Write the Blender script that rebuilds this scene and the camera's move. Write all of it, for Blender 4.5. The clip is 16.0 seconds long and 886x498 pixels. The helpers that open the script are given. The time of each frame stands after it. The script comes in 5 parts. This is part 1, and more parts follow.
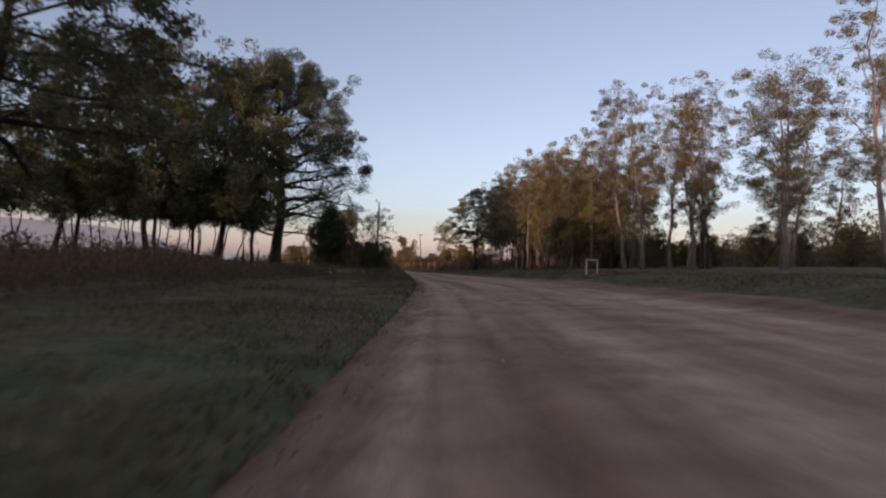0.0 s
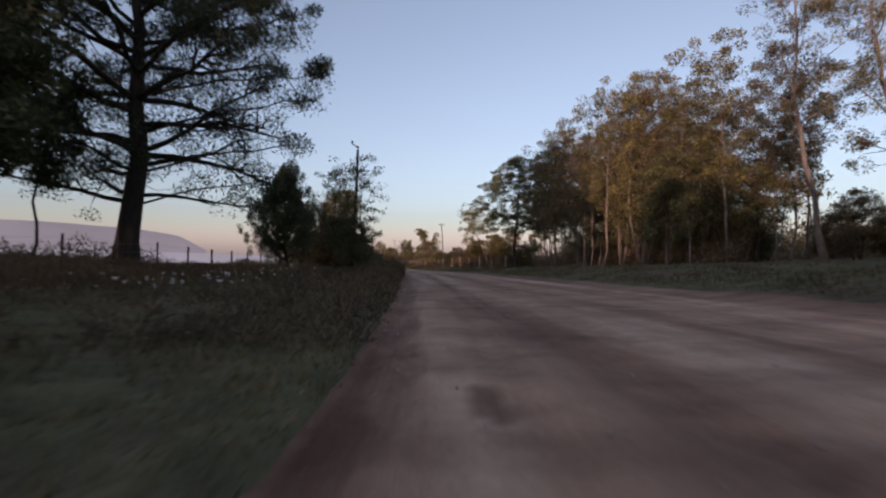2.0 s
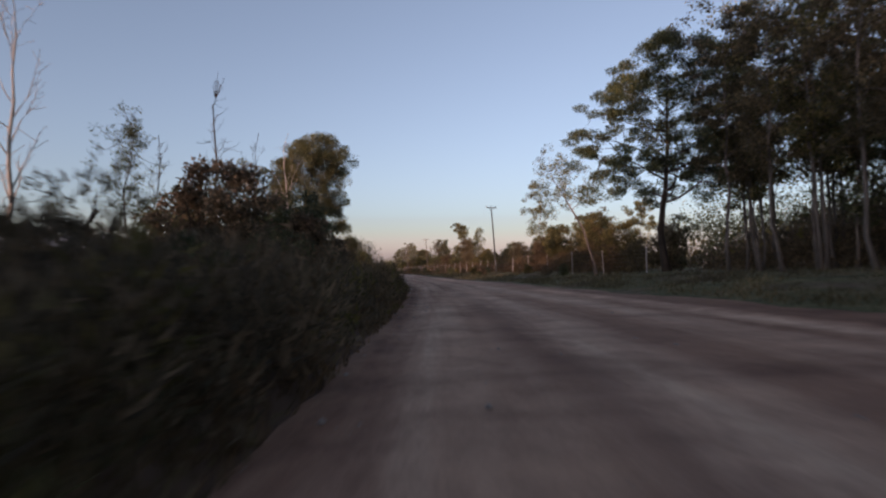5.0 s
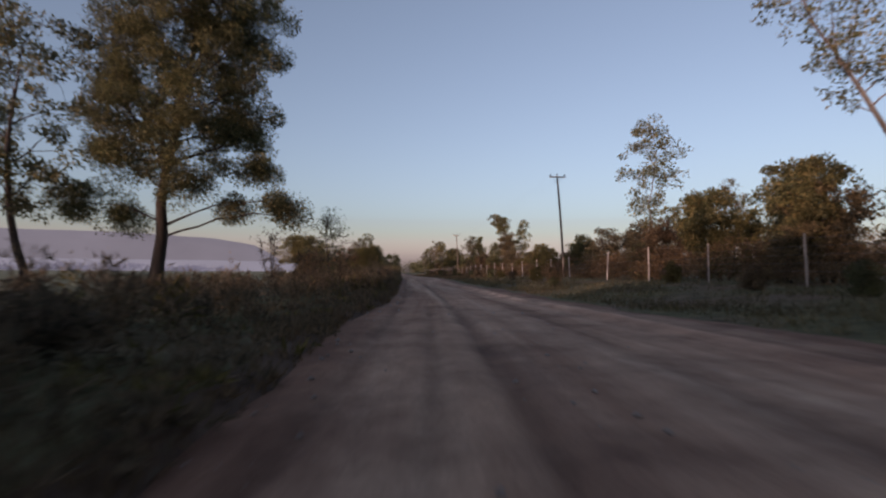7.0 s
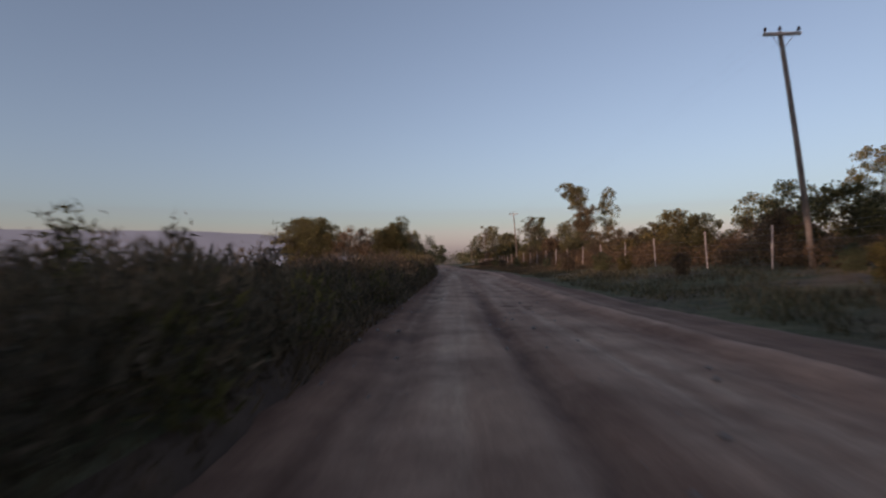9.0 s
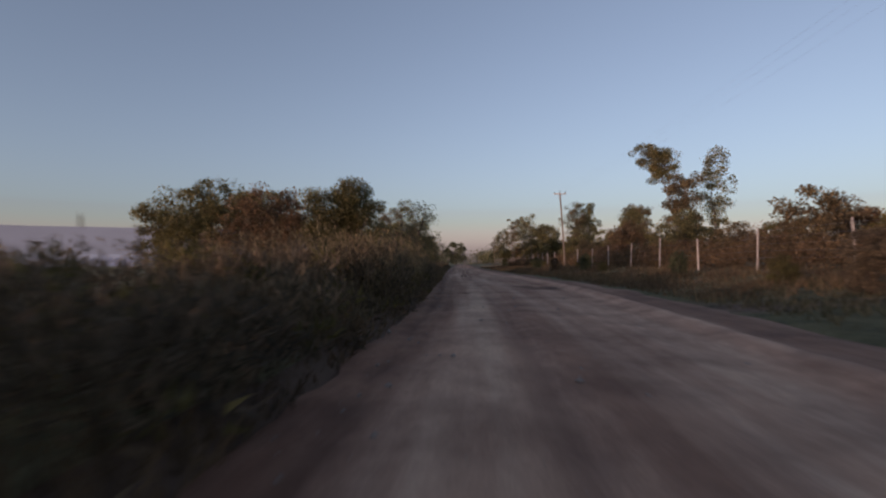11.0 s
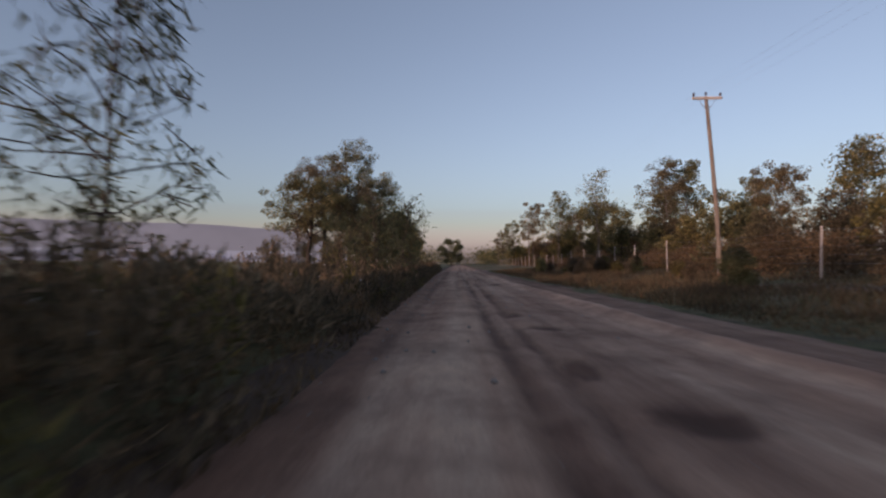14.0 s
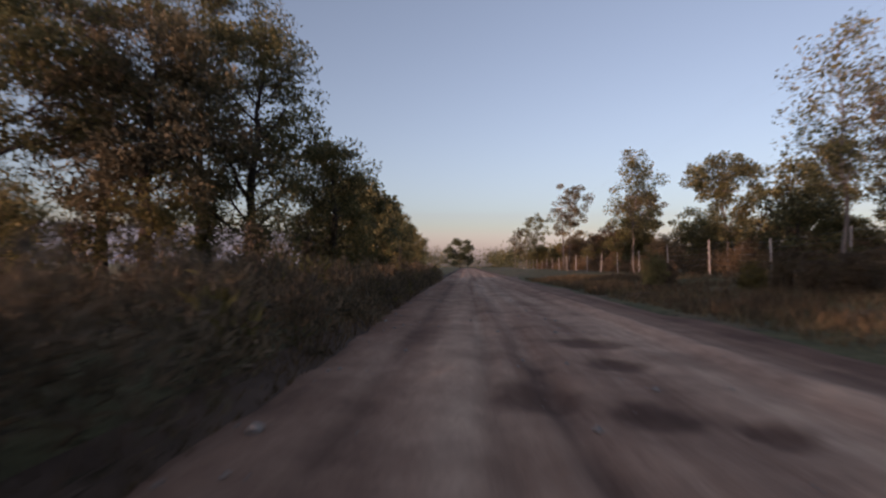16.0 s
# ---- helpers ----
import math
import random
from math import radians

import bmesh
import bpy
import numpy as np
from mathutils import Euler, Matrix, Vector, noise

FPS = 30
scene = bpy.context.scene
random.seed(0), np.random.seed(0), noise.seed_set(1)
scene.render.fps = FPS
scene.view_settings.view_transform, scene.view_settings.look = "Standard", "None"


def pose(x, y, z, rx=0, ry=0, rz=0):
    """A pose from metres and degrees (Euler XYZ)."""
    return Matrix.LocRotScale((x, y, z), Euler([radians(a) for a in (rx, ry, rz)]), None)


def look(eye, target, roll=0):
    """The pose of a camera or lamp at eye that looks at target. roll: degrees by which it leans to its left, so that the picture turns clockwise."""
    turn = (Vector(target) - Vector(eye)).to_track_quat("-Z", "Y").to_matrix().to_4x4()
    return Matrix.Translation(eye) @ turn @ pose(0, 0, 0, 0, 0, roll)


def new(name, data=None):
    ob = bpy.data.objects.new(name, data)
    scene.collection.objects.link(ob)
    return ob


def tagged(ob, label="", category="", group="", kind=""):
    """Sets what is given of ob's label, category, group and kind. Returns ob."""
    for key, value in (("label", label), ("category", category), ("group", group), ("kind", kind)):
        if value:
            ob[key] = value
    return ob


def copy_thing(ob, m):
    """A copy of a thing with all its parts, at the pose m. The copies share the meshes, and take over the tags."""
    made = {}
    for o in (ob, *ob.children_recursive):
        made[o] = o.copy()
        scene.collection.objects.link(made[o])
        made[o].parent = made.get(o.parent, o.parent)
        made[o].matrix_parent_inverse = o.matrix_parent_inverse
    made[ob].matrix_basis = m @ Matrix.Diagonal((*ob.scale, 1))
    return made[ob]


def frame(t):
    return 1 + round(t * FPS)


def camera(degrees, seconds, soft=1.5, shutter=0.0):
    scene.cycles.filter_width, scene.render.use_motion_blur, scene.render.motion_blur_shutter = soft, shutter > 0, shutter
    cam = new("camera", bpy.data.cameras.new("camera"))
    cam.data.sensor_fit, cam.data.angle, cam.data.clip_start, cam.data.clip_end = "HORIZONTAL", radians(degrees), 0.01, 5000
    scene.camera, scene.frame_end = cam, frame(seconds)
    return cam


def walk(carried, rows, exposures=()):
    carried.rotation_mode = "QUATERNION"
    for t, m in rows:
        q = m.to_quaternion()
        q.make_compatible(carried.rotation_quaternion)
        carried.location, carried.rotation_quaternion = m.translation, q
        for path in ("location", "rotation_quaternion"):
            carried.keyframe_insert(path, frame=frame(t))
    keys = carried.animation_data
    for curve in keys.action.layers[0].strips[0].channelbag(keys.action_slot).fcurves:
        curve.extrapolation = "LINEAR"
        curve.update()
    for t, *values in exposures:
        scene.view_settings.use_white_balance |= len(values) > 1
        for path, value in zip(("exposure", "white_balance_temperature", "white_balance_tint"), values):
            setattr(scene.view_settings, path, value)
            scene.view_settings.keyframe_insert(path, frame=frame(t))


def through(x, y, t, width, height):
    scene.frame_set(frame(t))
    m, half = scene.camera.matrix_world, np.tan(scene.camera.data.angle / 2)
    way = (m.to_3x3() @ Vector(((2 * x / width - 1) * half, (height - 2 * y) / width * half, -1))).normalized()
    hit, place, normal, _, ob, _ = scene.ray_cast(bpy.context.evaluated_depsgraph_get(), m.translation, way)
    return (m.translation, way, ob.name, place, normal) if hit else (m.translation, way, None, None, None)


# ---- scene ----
cam = camera(78.8, 16.0, soft=2.2, shutter=0.25)
PATH = [
    (0, (0.136, 0.027, 1.35), (0.555, 1.981, 1.421), 1.3),
    (0.5, (1.483, 6.312, 1.35), (1.893, 8.269, 1.419), 1.2),
    (1, (2.783, 12.602, 1.35), (3.179, 14.562, 1.412), 1.8),
    (1.5, (3.988, 18.901, 1.35), (4.328, 20.871, 1.411), -1.2),
    (2, (5.051, 25.213, 1.35), (5.38, 27.185, 1.409), 0.5),
    (2.5, (5.943, 31.541, 1.35), (6.276, 33.512, 1.422), -0.4),
    (3, (6.705, 37.877, 1.35), (7.014, 39.852, 1.427), -0.3),
    (3.5, (7.398, 44.213, 1.35), (7.64, 46.197, 1.42), -0.5),
    (4, (8.084, 50.537, 1.35), (8.283, 52.526, 1.419), -1.1),
    (4.5, (8.803, 56.845, 1.35), (9.024, 58.832, 1.426), -0.9),
    (5, (9.522, 63.143, 1.35), (9.713, 65.132, 1.428), -0.6),
    (5.5, (10.184, 69.441, 1.35), (10.346, 71.433, 1.431), -0.4),
    (6, (10.737, 75.749, 1.35), (10.87, 77.743, 1.433), -0.1),
    (6.5, (11.139, 82.073, 1.35), (11.242, 84.069, 1.435), 0.1),
    (7, (11.393, 88.411, 1.35), (11.467, 90.407, 1.437), 0.4),
    (7.5, (11.517, 94.753, 1.35), (11.577, 96.75, 1.43), 1.4),
    (8, (11.528, 101.093, 1.35), (11.509, 103.091, 1.421), 1.6),
    (8.5, (11.444, 107.424, 1.35), (11.373, 109.422, 1.413), -1.0),
    (9, (11.291, 113.744, 1.35), (11.19, 115.74, 1.404), -0.9),
    (9.5, (11.097, 120.051, 1.35), (10.963, 122.045, 1.414), 0.1),
    (10, (10.89, 126.344, 1.35), (10.741, 128.338, 1.41), -0.1),
    (10.5, (10.688, 132.62, 1.35), (10.526, 134.613, 1.407), -0.3),
    (11, (10.475, 138.866, 1.35), (10.298, 140.857, 1.403), -0.4),
    (11.5, (10.225, 145.066, 1.35), (10.034, 147.056, 1.399), -0.6),
    (12, (9.912, 151.205, 1.35), (9.708, 153.194, 1.395), -0.8),
    (12.5, (9.521, 157.273, 1.35), (9.366, 159.266, 1.404), -0.7),
    (13, (9.077, 163.277, 1.35), (8.931, 165.271, 1.406), -0.1),
    (13.5, (8.615, 169.227, 1.35), (8.456, 171.22, 1.401), 0.1),
    (14, (8.17, 175.137, 1.35), (8.009, 177.13, 1.403), 0.5),
    (14.5, (7.769, 181.016, 1.35), (7.552, 183.004, 1.393), -0.8),
    (15, (7.407, 186.873, 1.35), (7.199, 188.861, 1.395), -1.5),
    (15.5, (7.071, 192.714, 1.35), (6.963, 194.711, 1.41), 1.3),
    (16, (6.748, 198.549, 1.35), (6.553, 200.538, 1.413), 0.6),
]
walk(cam, [(t, look(eye, target, roll)) for t, eye, target, roll in PATH], exposures=[(0.0, 1.62, 7250, 39), (3.5, 1.58, 6900, 36), (5.5, 1.46, 6900, 36), (9.0, 1.15, 6850, 35), (14.5, 1.28, 6900, 36), (16.0, 1.48, 7200, 39)])

# ---------------- world and light ----------------
TO_SUN = Vector((-0.63, -0.77, 0.060)).normalized()
world = bpy.data.worlds.new("dawn")
scene.world = world
world.use_nodes = True
wn = world.node_tree.nodes
sky = wn.new("ShaderNodeTexSky")
sky.sky_type, sky.sun_disc = "NISHITA", False
sky.sun_elevation = math.asin(TO_SUN.z)
sky.sun_rotation = math.atan2(TO_SUN.x, TO_SUN.y)
sky.altitude, sky.air_density, sky.dust_density, sky.ozone_density = 50, 0.9, 1.1, 2.6
wn["Background"].inputs["Strength"].default_value = 0.128
hazy = wn.new("ShaderNodeHueSaturation")
hazy.inputs["Saturation"].default_value, hazy.inputs["Hue"].default_value = 0.73, 0.481
world.node_tree.links.new(sky.outputs[0], hazy.inputs["Color"])
# dust takes the yellow out of the lowest sky: the warmer the sky, the more it is mixed with a pale grey-pink of the same brightness
rgb = wn.new("ShaderNodeSeparateColor")
world.node_tree.links.new(hazy.outputs[0], rgb.inputs[0])
warm = wn.new("ShaderNodeMath")
warm.operation = "SUBTRACT"
world.node_tree.links.new(rgb.outputs[0], warm.inputs[0])
world.node_tree.links.new(rgb.outputs[2], warm.inputs[1])
share = wn.new("ShaderNodeMath")
share.operation = "DIVIDE"
world.node_tree.links.new(warm.outputs[0], share.inputs[0])
world.node_tree.links.new(rgb.outputs[0], share.inputs[1])
amount = wn.new("ShaderNodeMapRange")
amount.inputs["From Min"].default_value, amount.inputs["From Max"].default_value, amount.inputs["To Max"].default_value = -0.15, 0.5, 0.8
world.node_tree.links.new(share.outputs[0], amount.inputs["Value"])
grey = wn.new("ShaderNodeRGBToBW")
world.node_tree.links.new(hazy.outputs[0], grey.inputs[0])
dust = wn.new("ShaderNodeCombineColor")
for k, tint in enumerate((1.03, 0.985, 0.97)):
    tone = wn.new("ShaderNodeMath")
    tone.operation = "MULTIPLY"
    tone.inputs[1].default_value = tint
    world.node_tree.links.new(grey.outputs[0], tone.inputs[0])
    world.node_tree.links.new(tone.outputs[0], dust.inputs[k])
paler = wn.new("ShaderNodeMix")
paler.data_type = "RGBA"
world.node_tree.links.new(amount.outputs[0], paler.inputs[0])
world.node_tree.links.new(hazy.outputs[0], paler.inputs[6])
world.node_tree.links.new(dust.outputs[0], paler.inputs[7])
world.node_tree.links.new(paler.outputs[2], wn["Background"].inputs["Color"])
sun = new("sun", bpy.data.lights.new("sun", "SUN"))
sun.data.energy, sun.data.angle, sun.data.color = 1.35, radians(0.6), (1.0, 0.73, 0.53)
sun.matrix_world = look((0, 0, 60), Vector((0, 0, 60)) - TO_SUN)

# ---------------- plan: the road's line and the lie of the land ----------------
LINE_Y = np.array([-60, 0, 12.6, 25.2, 37.9, 50.5, 72, 88.4, 101, 120, 151, 175, 200, 420, 900.0])
LINE_X = np.array([-12.8, 0.14, 2.78, 5.05, 6.75, 8.15, 10.35, 11.3, 11.53, 11.1, 9.9, 8.17, 6.75, -5.4, -31.8])


def line_x(y):
    """The x of the driver's line along the road at y."""
    y = np.asarray(y, float)
    i = np.clip(np.searchsorted(LINE_Y, y) - 1, 0, len(LINE_Y) - 2)
    slope = np.gradient(LINE_X, LINE_Y)
    h = LINE_Y[i + 1] - LINE_Y[i]
    t = (y - LINE_Y[i]) / h
    inside = ((2 * t**3 - 3 * t**2 + 1) * LINE_X[i] + (t**3 - 2 * t**2 + t) * h * slope[i]
              + (3 * t**2 - 2 * t**3) * LINE_X[i + 1] + (t**3 - t**2) * h * slope[i + 1])
    low = LINE_X[0] + (y - LINE_Y[0]) * slope[0]
    high = LINE_X[-1] + (y - LINE_Y[-1]) * slope[-1]
    return np.where(y < LINE_Y[0], low, np.where(y > LINE_Y[-1], high, inside))


def smooth(a, b, v):
    t = np.clip((np.asarray(v, float) - a) / (b - a), 0, 1)
    return t * t * (3 - 2 * t)


def waves(x, y, scale, seed=0.0):
    """Soft, repeatable unevenness about -1 to 1, from a few crossing waves."""
    x, y = np.asarray(x, float) / scale + seed, np.asarray(y, float) / scale - seed
    return (np.sin(1.7 * x + 0.6 * y + seed) + np.sin(-0.9 * x + 1.9 * y + 2.1 * seed) + np.sin(2.9 * x - 1.3 * y + 0.7)
            + 0.6 * np.sin(4.7 * x + 3.9 * y + 1.1 * seed)) / 3.2


ROAD_Z = 0.495  # height of the packed dirt; the lens rides low over it


def road_left(y):
    """Where the dirt ends on the pasture side."""
    return np.interp(y, [-60, 0, 18, 30, 38, 46, 56, 75, 90, 98, 104, 112, 122, 138, 152, 158, 168, 180, 192, 205, 216, 420],
                     [-0.85, -0.85, -0.80, -0.68, -0.74, -0.84, -0.95, -0.88, -1.0, -1.42, -1.05, -1.02, -1.12, -1.1, -0.95, -0.98, -0.80, -1.0, -1.15, -1.35, -1.5, -1.6])


def road_right(y):
    """The outer foot of the driven dirt; further on a pale graded ridge runs along it."""
    return np.interp(y, [-60, 0, 13, 30, 45, 58, 68, 85, 99, 106, 113, 124, 140, 158, 172, 182, 198, 420],
                     [6.3, 6.3, 7.0, 7.2, 6.6, 6.0, 5.8, 4.6, 3.6, 3.0, 2.85, 2.5, 2.7, 3.7, 3.6, 2.95, 2.45, 2.2])


def dirt_right(y):
    """Where the bare dirt ends; it climbs the foot of the verge beyond the ridge."""
    return road_right(y) + np.interp(y, [-60, 0, 30, 60, 90, 105, 420], [2.2, 2.2, 2.0, 1.5, 1.2, 1.3, 1.4])


def land(u, y):
    """Height of the land beside the road, u metres to the right of the driver's line."""
    u, y = np.asarray(u, float), np.asarray(y, float)
    left, right = road_left(y), road_right(y)
    near = smooth(105, 60, y)
    foot = 11.3 + 0.8 * near
    up_right = (0.42 + 0.3 * near) * smooth(0, 1, (u - right) / (foot - right)) + (0.012 + 0.028 * near) * np.clip(u - foot + 1.2, 0, 26)
    bank = 0.07 * smooth(0, 0.4, left - u) + 0.12 * smooth(0.3, 5.0, left - u)
    rough = 0.04 * waves(u, y, 1.3, 3.0) + 0.08 * waves(u, y, 5.0, 1.0)
    off = np.maximum(smooth(0, 2.5, u - right), smooth(0, 1.5, left - u))
    swell = 0.25 * waves(u, y, 60.0, 5.0) * smooth(30, 90, np.abs(u))
    return ROAD_Z + np.where(u > 0, up_right, bank) + rough * off + swell


def spot(u, y, sink=0.0):
    """A place on the land, from u beside the road's line and y."""
    return Vector((float(line_x(y)) + u, y, float(land(u, y)) - sink))


# ---------------- mesh helpers ----------------
def make_mesh(name, verts, faces, mat, smoothed=False):
    verts, faces = np.asarray(verts, np.float32), np.asarray(faces, np.int32)
    me = bpy.data.meshes.new(name)
    k = faces.shape[1]
    me.vertices.add(len(verts)), me.loops.add(faces.size), me.polygons.add(len(faces))
    me.vertices.foreach_set("co", verts.ravel())
    me.loops.foreach_set("vertex_index", faces.ravel())
    me.polygons.foreach_set("loop_start", np.arange(0, faces.size, k, dtype=np.int32))
    me.polygons.foreach_set("use_smooth", np.full(len(faces), smoothed))
    me.update(calc_edges=True)
    if mat:
        me.materials.append(mat)
    return me


def part(name, geo, mat, parent=None, label="", smoothed=False):
    """One mesh object out of (verts, faces), under a thing or a part."""
    ob = new(name, make_mesh(name, geo[0], geo[1], mat, smoothed))
    if parent:
        ob.parent = parent
    return tagged(ob, label)


def thing(name, place, label, category, group="", kind=""):
    ob = new(name)
    ob.empty_display_size = 0.3
    ob.matrix_basis = place if isinstance(place, Matrix) else Matrix.Translation(place)
    return tagged(ob, label, category, group, kind)


def join(geos):
    verts, faces, n = [], [], 0
    for v, f in geos:
        verts.append(np.asarray(v, float)), faces.append(np.asarray(f, int) + n)
        n += len(v)
    return np.concatenate(verts), np.concatenate(faces)


def tube(points, radii, sides=6, capped=True):
    """A tapered tube of quads along points."""
    p = np.asarray(points, float)
    r = np.broadcast_to(np.asarray(radii, float), len(p))
    d = np.gradient(p, axis=0)
    d /= np.linalg.norm(d, axis=1, keepdims=True) + 1e-9
    ref = np.where(np.abs(d[:, 2:3]) > 0.9, [[1.0, 0, 0]], [[0, 0, 1.0]])
    a = np.cross(d, ref)
    a /= np.linalg.norm(a, axis=1, keepdims=True) + 1e-9
    b = np.cross(d, a)
    t = np.linspace(0, 2 * np.pi, sides, endpoint=False)
    ring = p[:, None] + r[:, None, None] * (np.cos(t)[None, :, None] * a[:, None] + np.sin(t)[None, :, None] * b[:, None])
    v = ring.reshape(-1, 3)
    i, j = np.meshgrid(np.arange(len(p) - 1), np.arange(sides), indexing="ij")
    k = (j + 1) % sides
    f = np.stack([i * sides + j, i * sides + k, (i + 1) * sides + k, (i + 1) * sides + j], -1).reshape(-1, 4)
    if capped:
        tip, foot = len(v), len(v) + 1
        v = np.vstack([v, p[-1], p[0]])
        last = (len(p) - 1) * sides
        step = range(0, sides, 2)
        f = np.vstack([f, [[tip, last + s, last + (s + 1) % sides, last + (s + 2) % sides] for s in step],
                       [[foot, (s + 2) % sides, s + 1, s] for s in step]])
    return v, f


def box(x, y, z, sx, sy, sz, bevel=0.0):
    """A box of the given full sizes about its centre, with chamfered upright edges."""
    c = min(bevel, sx / 3, sy / 3)
    a, b, h = sx / 2, sy / 2, sz / 2
    ring = [(a - c, -b), (a, -b + c), (a, b - c), (a - c, b), (-a + c, b), (-a, b - c), (-a, -b + c), (-a + c, -b)] if c else \
        [(a, -b), (a, b), (-a, b), (-a, -b)]
    n = len(ring)
    v = [(x + p, y + q, z - h) for p, q in ring] + [(x + p, y + q, z + h) for p, q in ring]
    f = [(i, (i + 1) % n, n + (i + 1) % n, n + i) for i in range(n)]
    for s in range(0, n - 2, 2):
        f += [(n, n + s + 1, n + s + 2, n + (s + 3) % n), (0, (s + 3) % n, s + 2, s + 1)]
    return np.array(v), np.array(f)


def leaves(rng, places, length, width, droop=0.0, outward=None):
    """A pointed leaf at each place."""
    n = len(places)
    d = rng.normal(size=(n, 3))
    d /= np.linalg.norm(d, axis=1, keepdims=True)
    d[:, 2] -= droop
    if outward is not None:
        d += outward
    d /= np.linalg.norm(d, axis=1, keepdims=True) + 1e-9
    s = np.cross(d, rng.normal(size=(n, 3)))
    s /= np.linalg.norm(s, axis=1, keepdims=True) + 1e-9
    size = rng.uniform(0.65, 1.35, (n, 1))
    l, w = length * size, width * size * 0.5
    v = np.stack([places - s * w, places + s * w + d * l * 0.15, places + d * l], 1)
    return v.reshape(-1, 3), np.arange(3 * n).reshape(-1, 3)


# ---------------- materials ----------------
def shader(name, rough=0.8):
    m = bpy.data.materials.new(name)
    m.use_nodes = True
    nodes, links = m.node_tree.nodes, m.node_tree.links
    bsdf = nodes["Principled BSDF"]
    bsdf.inputs["Roughness"].default_value = rough
    bsdf.inputs["Specular IOR Level"].default_value = 0.25
    return m, nodes, links, bsdf


def noise_node(nodes, links, scale, detail=4.0, rough=0.6, vector=None):
    n = nodes.new("ShaderNodeTexNoise")
    n.inputs["Scale"].default_value, n.inputs["Detail"].default_value, n.inputs["Roughness"].default_value = scale, detail, rough
    if vector:
        links.new(vector, n.inputs["Vector"])
    return n.outputs["Fac"]


def ramp(nodes, links, value, stops):
    r = nodes.new("ShaderNodeValToRGB")
    while len(r.color_ramp.elements) < len(stops):
        r.color_ramp.elements.new(0.5)
    for e, (at, colour) in zip(r.color_ramp.elements, stops):
        e.position, e.color = at, (*colour, 1)
    links.new(value, r.inputs["Fac"])
    return r.outputs["Color"]


def mix(nodes, links, factor, a, b, way="MIX"):
    m = nodes.new("ShaderNodeMix")
    m.data_type, m.blend_type = "RGBA", way
    for value, slot in ((factor, 0), (a, 6), (b, 7)):
        if hasattr(value, "is_linked"):
            links.new(value, m.inputs[slot])
        else:
            m.inputs[slot].default_value = value if slot == 0 else (*value, 1)
    return m.outputs[2]


def bump(nodes, links, bsdf, height, strength, distance):
    b = nodes.new("ShaderNodeBump")
    b.inputs["Strength"].default_value, b.inputs["Distance"].default_value = strength, distance
    links.new(height, b.inputs["Height"])
    links.new(b.outputs[0], bsdf.inputs["Normal"])


def leaf_material(name, dark, mid, light, through=0.42):
    """Foliage: each leaf has a tint of its own, each tree another."""
    m, nodes, links, bsdf = shader(name, 0.65)
    geo, info = nodes.new("ShaderNodeNewGeometry"), nodes.new("ShaderNodeObjectInfo")
    own = ramp(nodes, links, geo.outputs["Random Per Island"], [(0.0, dark), (0.55, mid), (1.0, light)])
    place = nodes.new("ShaderNodeTexCoord").outputs["Object"]
    patch = ramp(nodes, links, noise_node(nodes, links, 0.5, 2.0, 0.5, place), [(0.3, (0.62, 0.62, 0.66)), (0.7, (1.25, 1.2, 1.1))])
    tint = ramp(nodes, links, info.outputs["Random"], [(0.0, (0.8, 0.85, 0.85)), (1.0, (1.2, 1.1, 0.95))])
    colour = mix(nodes, links, 1.0, mix(nodes, links, 1.0, own, patch, "MULTIPLY"), tint, "MULTIPLY")
    links.new(colour, bsdf.inputs["Base Color"])
    glow = nodes.new("ShaderNodeBsdfTranslucent")
    links.new(colour, glow.inputs["Color"])
    both = nodes.new("ShaderNodeMixShader")
    both.inputs[0].default_value = through
    links.new(bsdf.outputs[0], both.inputs[1]), links.new(glow.outputs[0], both.inputs[2])
    links.new(both.outputs[0], nodes["Material Output"].inputs["Surface"])
    return m


def bark_material(name, dark, light, scale=6.0):
    m, nodes, links, bsdf = shader(name, 0.9)
    place = nodes.new("ShaderNodeTexCoord").outputs["Object"]
    stretch = nodes.new("ShaderNodeMapping")
    stretch.inputs["Scale"].default_value = (1.0, 1.0, 0.18)
    links.new(place, stretch.inputs["Vector"])
    grain = noise_node(nodes, links, scale, 6.0, 0.65, stretch.outputs[0])
    blotch = noise_node(nodes, links, 0.7, 3.0, 0.6, place)
    both = mix(nodes, links, 0.45, grain, blotch)
    links.new(ramp(nodes, links, both, [(0.33, dark), (0.66, light)]), bsdf.inputs["Base Color"])
    bump(nodes, links, bsdf, grain, 0.6, 0.03)
    return m


GUM_LEAF = leaf_material("gum leaves", (0.07392, 0.08328, 0.04032), (0.1608, 0.1548, 0.07392), (0.3096, 0.2556, 0.1212))
RUST_LEAF = leaf_material("rusty gum leaves", (0.075, 0.068, 0.044), (0.15, 0.128, 0.082), (0.25, 0.2, 0.125))
DARK_LEAF = leaf_material("dark broad leaves", (0.06946, 0.08268, 0.04473), (0.1253, 0.1437, 0.07601), (0.1978, 0.1978, 0.1091))
PINE_LEAF = leaf_material("pine needles", (0.02626, 0.04368, 0.02626), (0.05824, 0.08008, 0.04082), (0.1165, 0.1238, 0.05824), 0.1)
WATTLE_LEAF = leaf_material("hanging wattle leaves", (0.05, 0.07, 0.04), (0.09, 0.11, 0.06), (0.15, 0.16, 0.09))
